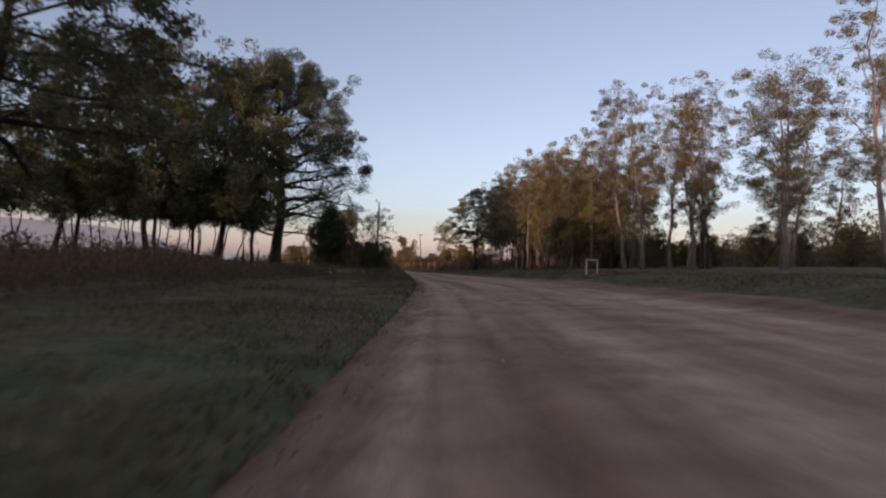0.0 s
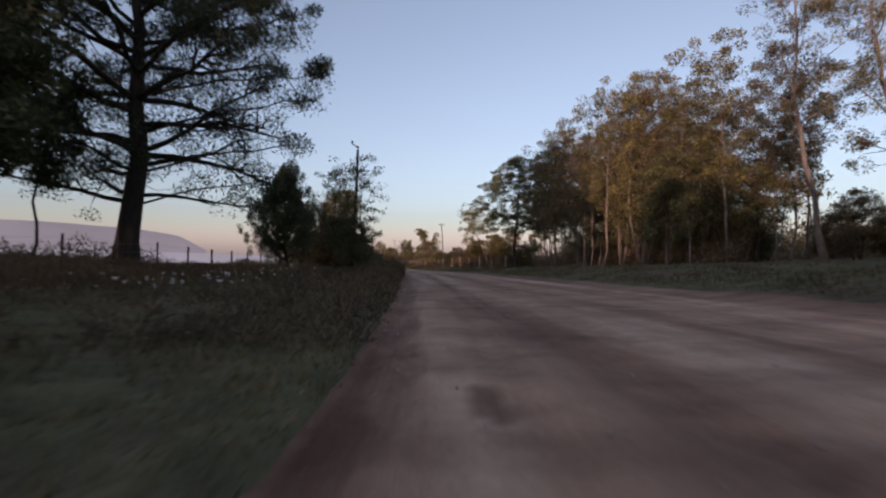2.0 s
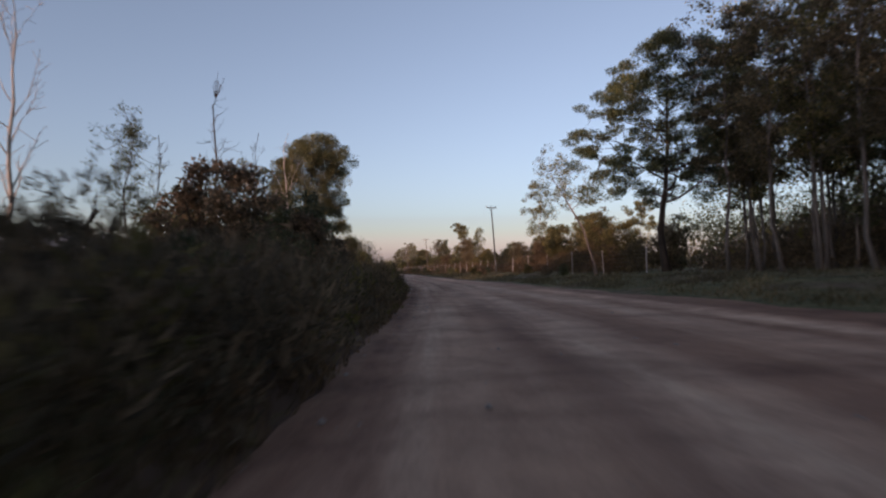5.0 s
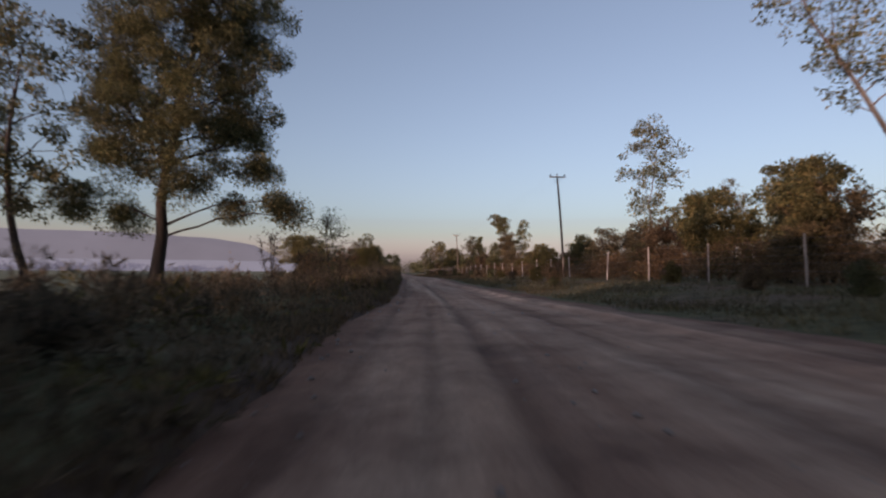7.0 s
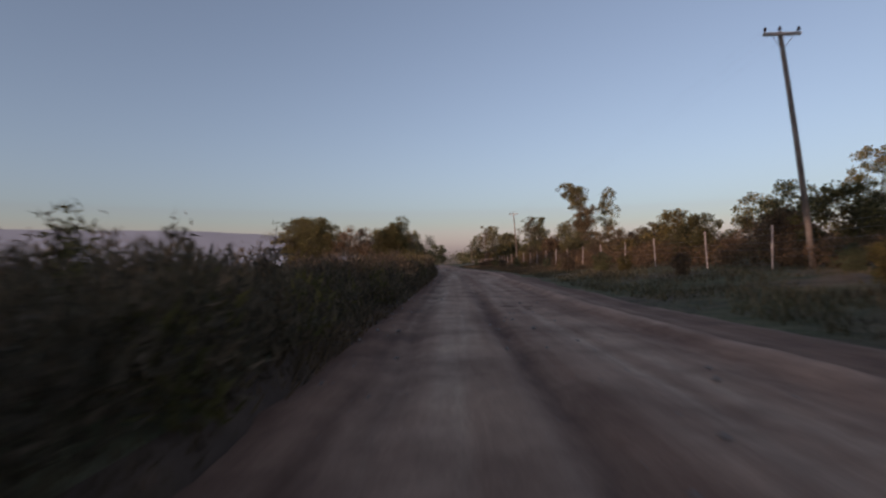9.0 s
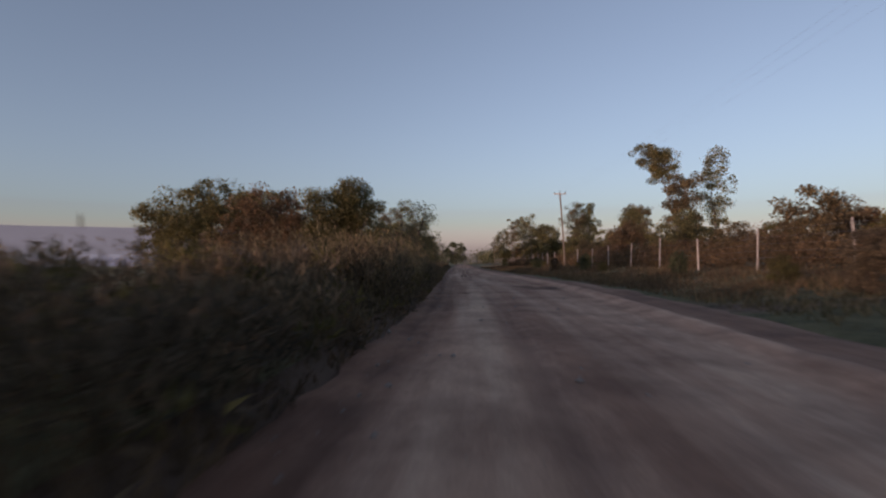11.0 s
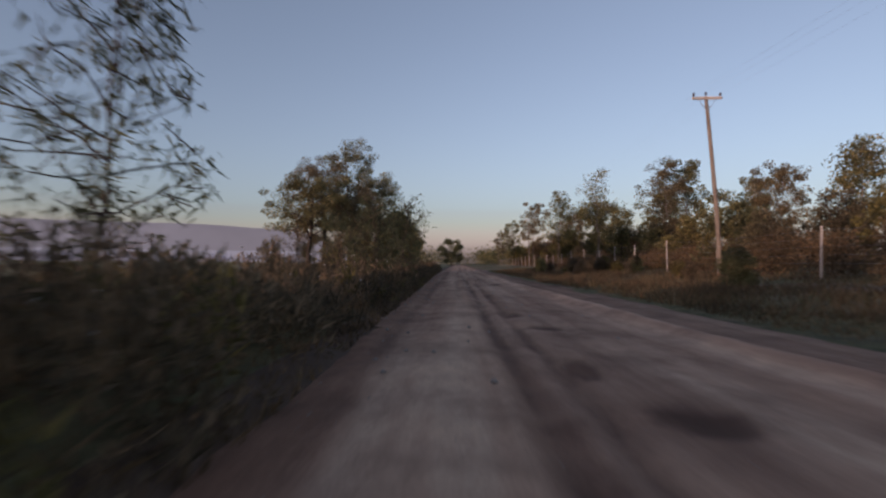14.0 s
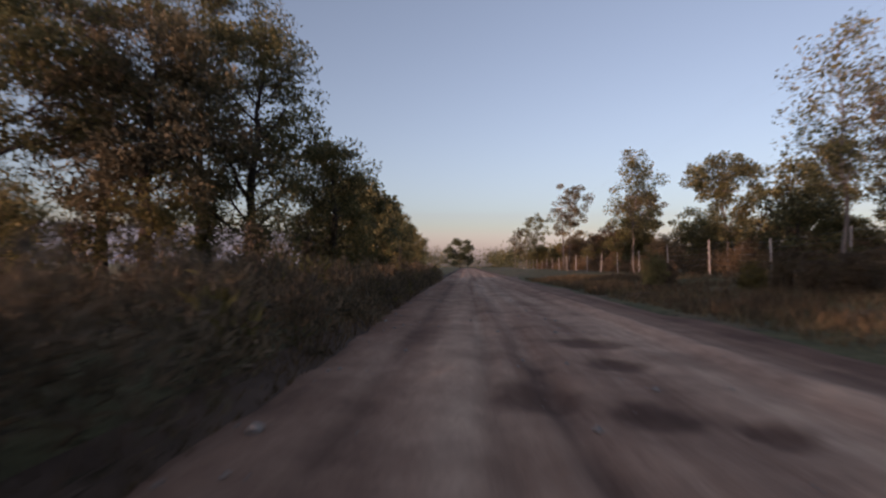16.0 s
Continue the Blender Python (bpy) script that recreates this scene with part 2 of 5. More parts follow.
OLIVE_LEAF = leaf_material("olive shrub leaves", (0.0725, 0.0725, 0.029), (0.145, 0.1305, 0.05075), (0.2465, 0.203, 0.087))
BRUSH_LEAF = leaf_material("brush leaves", (0.08366, 0.07034, 0.05186), (0.1534, 0.1254, 0.08635), (0.2699, 0.1971, 0.1378))
DRY_LEAF = leaf_material("dry brush leaves", (0.0806, 0.0605, 0.0403), (0.155, 0.108, 0.0672), (0.242, 0.168, 0.108))
GRASS = leaf_material("verge grass", (0.078, 0.074, 0.041), (0.13, 0.118, 0.066), (0.225, 0.178, 0.11))
STRAW = leaf_material("dry grass", (0.1296, 0.1054, 0.0648), (0.2112, 0.1704, 0.1054), (0.324, 0.2676, 0.1704))
DARK_BARK = bark_material("dark bark", (0.022, 0.018, 0.015), (0.075, 0.058, 0.046))
PALE_BARK = bark_material("pale gum bark", (0.07, 0.06, 0.052), (0.25, 0.21, 0.18), 4.0)
GREY_WOOD = bark_material("weathered grey wood", (0.20, 0.175, 0.15), (0.46, 0.41, 0.36), 9.0)
POLE_WOOD = bark_material("weathered pole wood", (0.10, 0.082, 0.066), (0.25, 0.205, 0.165), 8.0)


PALE_POST = bark_material("bleached post wood", (0.25, 0.22, 0.2), (0.48, 0.44, 0.4), 9.0)


def plain_material(name, colour, rough=0.6, metal=0.0):
    m, nodes, links, bsdf = shader(name, rough)
    bsdf.inputs["Metallic"].default_value = metal
    place = nodes.new("ShaderNodeTexCoord").outputs["Object"]
    low = tuple(c * 0.75 for c in colour)
    links.new(ramp(nodes, links, noise_node(nodes, links, 14.0, 5.0, 0.65, place), [(0.3, low), (0.7, colour)]), bsdf.inputs["Base Color"])
    return m


WHITE_PAINT = plain_material("chalky white paint", (0.58, 0.56, 0.53), 0.7)
WIRE_STEEL = plain_material("galvanised wire", (0.30, 0.30, 0.30), 0.5, 0.8)
PORCELAIN = plain_material("dark glazed porcelain", (0.06, 0.04, 0.035), 0.25)


def soil_material():
    """Graded dirt: pale packed strips, damp dark ones between, pebbles and grit."""
    m, nodes, links, bsdf = shader("graded dirt", 0.92)
    coord = nodes.new("ShaderNodeTexCoord")
    plan = coord.outputs["UV"]
    long = nodes.new("ShaderNodeMapping")
    long.inputs["Scale"].default_value = (1.0, 0.035, 1.0)
    links.new(plan, long.inputs["Vector"])
    streak = noise_node(nodes, links, 1.5, 3.5, 0.55, long.outputs[0])
    fine = nodes.new("ShaderNodeMapping")
    fine.inputs["Scale"].default_value = (1.0, 0.3, 1.0)
    links.new(plan, fine.inputs["Vector"])
    thin = noise_node(nodes, links, 9.0, 4.0, 0.6, fine.outputs[0])
    cloud = noise_node(nodes, links, 0.85, 5.0, 0.6, plan)
    grit = noise_node(nodes, links, 40.0, 5.0, 0.7, plan)
    base = ramp(nodes, links, streak, [(0.36, (0.31, 0.18, 0.125)), (0.52, (0.45, 0.29, 0.208)), (0.66, (0.56, 0.395, 0.29))])
    base = mix(nodes, links, 0.32, base, ramp(nodes, links, thin, [(0.35, (0.7, 0.66, 0.66)), (0.65, (1.2, 1.2, 1.2))]), "MULTIPLY")
    base = mix(nodes, links, 0.8, base, ramp(nodes, links, cloud, [(0.36, (0.66, 0.61, 0.60)), (0.5, (1.0, 0.98, 0.97)), (0.64, (1.22, 1.2, 1.17))]), "MULTIPLY")
    base = mix(nodes, links, 0.55, base, ramp(nodes, links, grit, [(0.3, (0.62, 0.6, 0.6)), (0.7, (1.3, 1.3, 1.3))]), "MULTIPLY")
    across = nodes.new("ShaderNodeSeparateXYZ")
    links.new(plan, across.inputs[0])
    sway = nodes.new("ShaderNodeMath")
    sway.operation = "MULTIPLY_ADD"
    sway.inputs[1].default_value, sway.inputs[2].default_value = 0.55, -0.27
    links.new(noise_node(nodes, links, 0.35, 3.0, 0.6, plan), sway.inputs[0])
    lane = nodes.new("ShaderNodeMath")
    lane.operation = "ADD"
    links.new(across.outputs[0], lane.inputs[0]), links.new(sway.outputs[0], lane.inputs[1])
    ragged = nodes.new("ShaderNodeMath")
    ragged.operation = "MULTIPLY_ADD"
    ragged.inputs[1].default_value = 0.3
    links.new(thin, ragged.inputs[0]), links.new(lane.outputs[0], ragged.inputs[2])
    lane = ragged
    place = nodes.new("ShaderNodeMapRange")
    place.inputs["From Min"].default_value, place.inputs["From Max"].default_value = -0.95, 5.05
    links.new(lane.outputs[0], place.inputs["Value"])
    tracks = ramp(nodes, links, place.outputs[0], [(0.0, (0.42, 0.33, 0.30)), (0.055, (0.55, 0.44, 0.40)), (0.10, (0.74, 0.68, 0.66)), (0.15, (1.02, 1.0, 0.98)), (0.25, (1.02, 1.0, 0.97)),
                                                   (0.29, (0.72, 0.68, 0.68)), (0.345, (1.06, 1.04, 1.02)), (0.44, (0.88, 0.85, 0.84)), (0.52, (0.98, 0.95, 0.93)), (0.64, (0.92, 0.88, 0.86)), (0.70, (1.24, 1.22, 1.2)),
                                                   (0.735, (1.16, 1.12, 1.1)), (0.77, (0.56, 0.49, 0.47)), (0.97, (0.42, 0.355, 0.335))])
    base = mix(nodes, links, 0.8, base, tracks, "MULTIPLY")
    damp = nodes.new("ShaderNodeAttribute")
    damp.attribute_name = "damp"
    wet = mix(nodes, links, 1.0, base, (0.43, 0.38, 0.37), "MULTIPLY")
    colour = mix(nodes, links, damp.outputs["Fac"], base, wet)
    links.new(colour, bsdf.inputs["Base Color"])
    height = mix(nodes, links, 0.5, grit, thin)
    bump(nodes, links, bsdf, height, 0.7, 0.02)
    return m


def ground_material():
    """Thin turf over red-brown soil, drier in places."""
    m, nodes, links, bsdf = shader("turf and soil", 0.95)
    place = nodes.new("ShaderNodeTexCoord").outputs["Object"]
    wide = noise_node(nodes, links, 0.22, 5.0, 0.62, place)
    mid = noise_node(nodes, links, 1.6, 5.0, 0.65, place)
    fine = noise_node(nodes, links, 22.0, 4.0, 0.7, place)
    turf = ramp(nodes, links, mid, [(0.32, (0.075, 0.075, 0.04)), (0.5, (0.125, 0.122, 0.062)), (0.7, (0.19, 0.165, 0.09))])
    soil = ramp(nodes, links, mid, [(0.35, (0.12, 0.08, 0.06)), (0.65, (0.22, 0.155, 0.115))])
    bare = ramp(nodes, links, wide, [(0.50, (0, 0, 0)), (0.66, (1, 1, 1))])
    colour = mix(nodes, links, bare, turf, soil)
    colour = mix(nodes, links, 0.7, colour, ramp(nodes, links, fine, [(0.3, (0.55, 0.55, 0.55)), (0.7, (1.4, 1.4, 1.35))]), "MULTIPLY")
    links.new(colour, bsdf.inputs["Base Color"])
    bump(nodes, links, bsdf, fine, 0.9, 0.06)
    return m


SOIL, TURF = soil_material(), ground_material()


def pasture_material():
    """Pale grazed grass, dry and uneven; sun and mist are put into the paleness."""
    m, nodes, links, bsdf = shader("pale pasture", 0.95)
    place = nodes.new("ShaderNodeTexCoord").outputs["Object"]
    wide = noise_node(nodes, links, 0.06, 5.0, 0.6, place)
    fine = noise_node(nodes, links, 3.0, 5.0, 0.7, place)
    base = ramp(nodes, links, wide, [(0.3, (0.17, 0.165, 0.09)), (0.7, (0.32, 0.285, 0.17))])
    links.new(mix(nodes, links, 0.6, base, ramp(nodes, links, fine, [(0.3, (0.6, 0.6, 0.6)), (0.7, (1.3, 1.3, 1.25))]), "MULTIPLY"), bsdf.inputs["Base Color"])
    bump(nodes, links, bsdf, fine, 0.8, 0.1)
    return m


PASTURE = pasture_material()
BANK = bark_material("cut bank soil", (0.055, 0.034, 0.024), (0.14, 0.088, 0.062), 5.0)

# ---------------- ground and road ----------------
def grid_faces(rows, columns):
    i, j = np.meshgrid(np.arange(rows - 1), np.arange(columns - 1), indexing="ij")
    a = i * columns + j
    return np.stack([a, a + 1, a + columns + 1, a + columns], -1).reshape(-1, 4)


def build_ground():
    us = np.concatenate([[-4500, -2500, -1200, -600, -300, -160, -90, -60], np.arange(-44, -20, 4), np.arange(-20, -8, 1.0), np.arange(-8, -3, 0.34), np.arange(-3, 0.2, 0.16),
                         np.arange(0.2, 13, 0.5), np.arange(13, 24, 0.8), np.arange(24, 60, 5), [80, 140, 300, 600, 1200, 2500, 4500]])
    ys = np.concatenate([[-3500, -1500, -600, -250, -120, -80], np.arange(-60, 250, 0.8), np.arange(250, 420, 4), [430, 480, 560, 700, 1000, 1600, 2600, 4600]])
    y, u = np.meshgrid(ys, us, indexing="ij")
    inside = (u > road_left(y) - 0.05) & (u < dirt_right(y) - 0.3) & (y < 424)
    z = np.where(inside, land(u, y) - 0.16, land(u, y))
    v = np.stack([line_x(y) + u, y, z], -1).reshape(-1, 3)
    ob = part("ground", (v, grid_faces(len(ys), len(us))), TURF, smoothed=True)
    ob.data.materials.append(PASTURE)
    ob.data.materials.append(BANK)
    field = ((u[:-1, :-1] < -9.0 + 0.8 * waves(y[:-1, :-1], 0 * y[:-1, :-1], 6.0, 3.0)) & (y[:-1, :-1] > -40)).astype(np.int32)
    mid_u, mid_y = u[:-1, :-1], y[:-1, :-1]
    field[(mid_u > road_left(mid_y) - np.interp(mid_y, [48, 62], [0.05, 0.5])) & (mid_u < road_left(mid_y) + 0.3)] = 2
    ob.data.polygons.foreach_set("material_index", field.ravel())
    tagged(ob, "rough grassy ground over red-brown soil beside the road", "ground", kind="structure")


# dark damp hollows in the packed dirt: u, y, half width, half length
HOLLOWS = [(1.04, 124.5, 0.22, 0.32), (0.96, 125.6, 0.12, 0.14), (1.46, 124.7, 0.12, 0.2), (1.39, 124.0, 0.1, 0.2), (1.7, 167.7, 0.28, 0.42), (1.54, 166.4, 0.34, 0.42), (1.26, 171.3, 0.34, 0.5),
           (1.82, 170.5, 0.34, 0.35), (1.15, 173.5, 0.38, 0.6), (0.38, 202.3, 0.38, 0.55), (1.0, 201.8, 0.3, 0.35), (1.32, 204.9, 0.42, 0.45), (1.29, 203.6, 0.29, 0.42), (1.62, 201.6, 0.2, 0.3),
           (1.64, 197.9, 0.34, 0.55), (1.7, 196.7, 0.26, 0.4), (1.42, 178.3, 0.3, 0.35), (0.99, 184.4, 0.2, 0.4), (1.26, 182.6, 0.26, 0.25), (1.08, 179.7, 0.17, 0.5), (2.73, 157.5, 0.7, 1.3),
           (0.04, 154.4, 0.18, 0.22), (2.25, 159.0, 0.45, 0.9), (1.27, 53.1, 0.13, 0.14), (2.2, 40.8, 0.16, 0.16), (1.43, 40.4, 0.12, 0.13), (0.38, 28.6, 0.16, 0.5)]


# darker wheel tracks: u, half width, from y, to y, how damp
RUTS = [(0.55, 0.08, 172, 206, 1.0), (0.88, 0.09, 170, 200, 1.0), (-0.72, 0.10, 60, 232, 0.8), (-0.18, 0.05, 27, 36, 0.9), (0.02, 0.10, 82, 104, 0.7), (0.63, 0.11, 84, 132, 0.75),
        (2.2, 0.2, 86, 108, 0.6), (1.06, 0.18, 30, 50, 0.6), (1.38, 0.10, 31, 42, 0.7), (-0.5, 0.12, 108, 132, 0.6), (3.1, 0.16, 100, 116, 0.6), (-0.48, 0.14, 0, 60, 0.6), (0.12, 0.09, 186, 232, 0.55),
        (0.66, 0.14, 0, 28, 0.7), (1.65, 0.13, 4, 30, 0.5)]


def road_height(u, y):
    """Crossfall, wheel ruts, graded ridge and hollows of the packed dirt, about its mean height."""
    sway = 0.08 * waves(y, 0 * y, 9.0, 2.0)
    z = 0.013 * waves(u, y, 0.5, 4.0) + 0.008 * waves(u, y, 0.2, 7.0)
    for at, deep, wide in ((-0.47, 0.03, 0.17), (0.6, 0.03, 0.15), (1.5, 0.02, 0.19), (2.3, 0.022, 0.19)):
        z = z - deep * np.exp(-(((u - at - sway) / wide) ** 2))
    z = z + 0.055 * np.exp(-(((u - road_right(y) + 0.05 - sway) / 0.17) ** 2)) * smooth(88, 104, y)
    damp = np.zeros_like(u)
    for at, wide, start, stop, wet in RUTS:
        d = (u - at - 0.5 * sway - 0.03 * waves(y, 0 * y, 0.9, at)) / (wide * (1 + 0.35 * waves(u, y, 0.5, at)))
        on = smooth(start, start + 3, y) * smooth(stop, stop - 3, y) * np.exp(-d * d)
        z = z - 0.03 * on * (wide < 0.19)
        damp = np.maximum(damp, wet * on * np.clip(0.75 + 0.6 * waves(u, y, 0.8, 3.0 + at), 0, 1))
    for hu, hy, hw, hl in HOLLOWS:
        d = ((u - hu) / hw) ** 2 + ((y - hy) / hl) ** 2 + 0.35 * waves(u, y, 0.25, hy)
        z = z - 0.03 * np.exp(-d)
        damp = np.maximum(damp, 1 - smooth(0.35, 1.15, d))
    return z, damp


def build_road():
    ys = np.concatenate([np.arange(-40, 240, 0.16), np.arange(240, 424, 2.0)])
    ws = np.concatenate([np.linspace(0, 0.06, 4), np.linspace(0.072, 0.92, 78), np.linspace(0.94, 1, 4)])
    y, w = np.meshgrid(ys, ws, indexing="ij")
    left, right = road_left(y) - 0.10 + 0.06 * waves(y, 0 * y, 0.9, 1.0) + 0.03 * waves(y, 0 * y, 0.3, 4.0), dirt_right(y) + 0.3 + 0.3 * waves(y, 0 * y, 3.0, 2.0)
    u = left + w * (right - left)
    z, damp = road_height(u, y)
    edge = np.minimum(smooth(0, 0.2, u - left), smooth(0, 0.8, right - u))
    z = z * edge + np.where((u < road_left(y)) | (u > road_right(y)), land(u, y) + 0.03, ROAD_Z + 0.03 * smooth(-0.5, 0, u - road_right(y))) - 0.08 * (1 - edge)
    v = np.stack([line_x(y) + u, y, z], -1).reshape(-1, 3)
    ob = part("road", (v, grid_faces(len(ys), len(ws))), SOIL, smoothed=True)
    tagged(ob, "graded dirt road with wheel ruts and damp hollows", "road", kind="structure")
    me = ob.data
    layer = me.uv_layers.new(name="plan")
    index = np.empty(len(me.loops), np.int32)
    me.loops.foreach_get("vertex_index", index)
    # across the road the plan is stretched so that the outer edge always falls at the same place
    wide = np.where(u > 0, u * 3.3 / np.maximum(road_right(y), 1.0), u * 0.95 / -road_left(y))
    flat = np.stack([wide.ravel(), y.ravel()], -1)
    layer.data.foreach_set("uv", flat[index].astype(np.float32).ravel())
    attribute = me.attributes.new("damp", "FLOAT", "POINT")
    attribute.data.foreach_set("value", damp.ravel().astype(np.float32))


build_ground()
build_road()

# ---------------- trees ----------------
def along(points, f):
    """Points at fractions f along an even polyline."""
    f = np.clip(np.asarray(f, float), 0, 1) * (len(points) - 1)
    i = np.minimum(f.astype(int), len(points) - 2)
    t = (f - i)[..., None]
    return points[i] * (1 - t) + points[i + 1] * t


def twist_path(rng, start, way, length, wander, rise, n=6):
    """A branch's line: starts along way, wanders, and bends up (rise > 0) or down."""
    p, d = [np.asarray(start, float)], np.asarray(way, float)
    for _ in range(n - 1):
        d = d + rng.normal(size=3) * wander + np.array([0, 0, rise])
        d = d / np.linalg.norm(d)
        p.append(p[-1] + d * length / (n - 1))
    return np.array(p)


PROFILES = {  # how far the crown reaches out, from its foot (0) to its top (1)
    "round": lambda f: np.sqrt(np.clip(1 - (1.75 * f - 0.78) ** 2, 0.05, 1)),
    "cone": lambda f: 1.0 - 0.93 * f,
    "umbrella": lambda f: np.clip(0.45 + 0.75 * f, 0, 1) * np.sqrt(np.clip(1.04 - f**5, 0.08, 1)),
    "upright": lambda f: np.sqrt(np.clip(1 - (1.9 * f - 0.9) ** 2, 0.12, 1)),
    "spire": lambda f: np.where(f < 0.35, 0.8 + 0.57 * f, np.clip(1.0 - 1.4 * (f - 0.35), 0.08, 1)),
    "flat": lambda f: np.sqrt(np.clip(1.05 - f**4, 0.1, 1)) * (0.86 + 0.14 * f),
}


def grow(rng, height, girth, clear, spread, lean=(0, 0), limbs=14, angle=40, rise=0.05, profile="round", twigs=2, fill=60, puff=0.6, dense=70, leaf=(0.2, 0.07),
         droop=0.3, wander=0.09, stems=1, flat=0.7, bare_top=0.0, hollow=0.25, reach=(), shoots=0, thin_below=0.0):
    """Wood and leaves of one tree standing at the origin. clear: height of the first limbs; fill: tufts inside the crown's outline;
    hollow: how far the tufts keep from the trunk; reach: far boughs, each the place and radius of its own clump."""
    trunk, boughs, tips, lines = [], [], [], []
    t = np.linspace(0, 1, 11)[:, None]
    shape_of = PROFILES[profile]
    for s in range(stems):
        foot = np.array([0, 0, -0.25]) if stems == 1 else np.array([*rng.normal(size=2) * 0.10 * spread, -0.25])
        top = height * 0.93
        aim = np.array([lean[0], lean[1], top], float) + (0 if stems == 1 else np.array([*rng.normal(size=2) * 0.35 * spread, -height * rng.uniform(0, 0.3)]))
        shape = foot + (aim - foot) * t + np.array([lean[0], lean[1], 0]) * (t**2 - t) * 0.6
        shape[1:-1, :2] += np.cumsum(rng.normal(size=(9, 2)), 0) * 0.010 * height * wander / 0.09
        radius = girth / math.sqrt(stems) * (1 - 0.93 * t[:, 0] ** 0.9)
        radius[0] *= 1.4
        trunk.append(tube(shape, np.maximum(radius, 0.012), 8 if girth > 0.12 else 6))
        n = max(2, limbs // stems)
        turn = rng.uniform(0, 6.28)
        for i in range(n):
            f = (i + rng.uniform(0.1, 0.9)) / n
            up = math.radians(angle + rng.normal() * 8 + 20 * f)
            long = max(0.3, spread * float(shape_of(f)) * rng.uniform(0.7, 1.0)) / (1 if stems == 1 else 1.6)
            at = (clear + (top - clear) * f - 0.45 * long * math.sin(up)) / height
            at = min(0.93, max(0.7 * clear / height, at))
            base = along(shape, np.array([at]))[0]
            turn += 2.4 + rng.normal() * 0.5
            way = np.array([math.cos(turn) * math.cos(up), math.sin(turn) * math.cos(up), math.sin(up)])
            bough = twist_path(rng, base, way, long, wander * 1.6, rise)
            thick = max(0.012, min(np.interp(at, t[:, 0], radius) * 0.5, 0.022 * long))
            boughs.append(tube(bough, np.linspace(thick, thick * 0.25, 6), 5, False))
            lines.append(bough[1:])
            tips.append(bough[-1])
            for k in range(twigs):
                start = along(bough, np.array([rng.uniform(0.3, 1.0)]))[0]
                side = way + rng.normal(size=3) * 0.75
                side[2] += rise * 2 + 0.1
                twig = twist_path(rng, start, side / np.linalg.norm(side), long * rng.uniform(0.15, 0.35), 0.22, rise, 4)
                boughs.append(tube(twig, np.linspace(thick * 0.4, 0.006, 4), 4, False))
                tips.append(twig[-1])
    for x, y, z, wide in reach:
        end = np.array([x, y, z], float)
        base = along(shape, np.array([min(0.9, max(0.5 * clear, z - 0.12 * float(np.hypot(x, y))) / height)]))[0]
        s = np.linspace(0, 1, 8)[:, None]
        bough = base + (end - base) * s + rng.normal(size=(8, 3)) * 0.06 * s + np.array([0.0, 0.25, 0.3]) * np.sin(np.pi * s) + rng.normal(size=(8, 3)) * 0.05 * np.sin(np.pi * s)
        boughs.append(tube(bough, np.linspace(0.010, 0.003, 8) * float(np.linalg.norm(end - base)), 5, False))
        lines.append(bough[3:])
        for k in range(int(14 * wide**1.5) + 3):
            p = end + rng.normal(size=3) * wide * np.array([0.5, 0.5, 0.34])
            near = bough[3 + int(np.argmin(((bough[3:] - p) ** 2).sum(1)))]
            boughs.append(tube([near, (near + p) / 2 + rng.normal(size=3) * 0.06, p], [0.016, 0.01, 0.005], 4, False))
            tips.append(p)
    joints = np.concatenate(lines)
    # tufts that fill the crown's outline, each on a twig of its own; a lumpy outline comes from lobes that differ
    lobe = rng.uniform(0.72, 1.12, 9)
    for k in range(fill):
        f, a = rng.uniform(0.0, 1.0), rng.uniform(0, 2 * np.pi)
        out = spread * float(shape_of(f)) * lobe[int(a / 6.284 * 3) % 3 + 3 * min(2, int(3 * f))] * math.sqrt(rng.uniform(hollow, 1.0))
        z = clear + (height - clear) * f - 0.4 * puff * flat
        bend = (z / height) ** 2
        p = np.array([lean[0] * bend + math.cos(a) * out, lean[1] * bend + math.sin(a) * out, z])
        d = joints - p
        near = joints[np.argmin((d**2).sum(1) + np.where(d[:, 2] > 0.3, 2.0, 0.0))]
        gap = float(np.linalg.norm(p - near))
        if gap > 2.2 and rng.uniform() < 0.8:
            continue
        if gap > 0.25:
            mid = (p + near) / 2 + rng.normal(size=3) * 0.08 * gap - np.array([0, 0, 0.06 * gap])
            boughs.append(tube([near, mid, p], [min(0.006 + 0.008 * gap, 0.03), 0.006 + 0.003 * gap, 0.005], 4, False))
        tips.append(p)
    tips = np.array(tips)
    for k in range(shoots):
        tips = np.vstack([tips, tips[: len(tips) // (k + 1)] + rng.normal(size=(len(tips) // (k + 1), 3)) * 0.03 + [0, 0, 0.3]])
    if bare_top:
        tips = tips[tips[:, 2] < height * (1 - bare_top)]
    fine = 0.66 if leaf[1] > 0.045 else 1.0
    n = rng.poisson(dense / fine**2 * np.where(tips[:, 2] < thin_below, 0.28, 1.0))
    who = np.repeat(np.arange(len(tips)), n)
    ball = rng.normal(size=(len(who), 3))
    ball *= (rng.uniform(0.2, 1, (len(who), 1)) ** 0.5) / (np.linalg.norm(ball, axis=1, keepdims=True) + 1e-9)
    size = puff * rng.uniform(0.6, 1.3, len(tips))
    places = tips[who] + ball * size[who][:, None] * np.array([1, 1, flat])
    keep = places[:, 2] > 0.1
    crown = leaves(rng, places[keep], leaf[0] * fine, leaf[1] * fine, droop, ball[keep] * 0.5)
    return join(trunk + boughs), crown


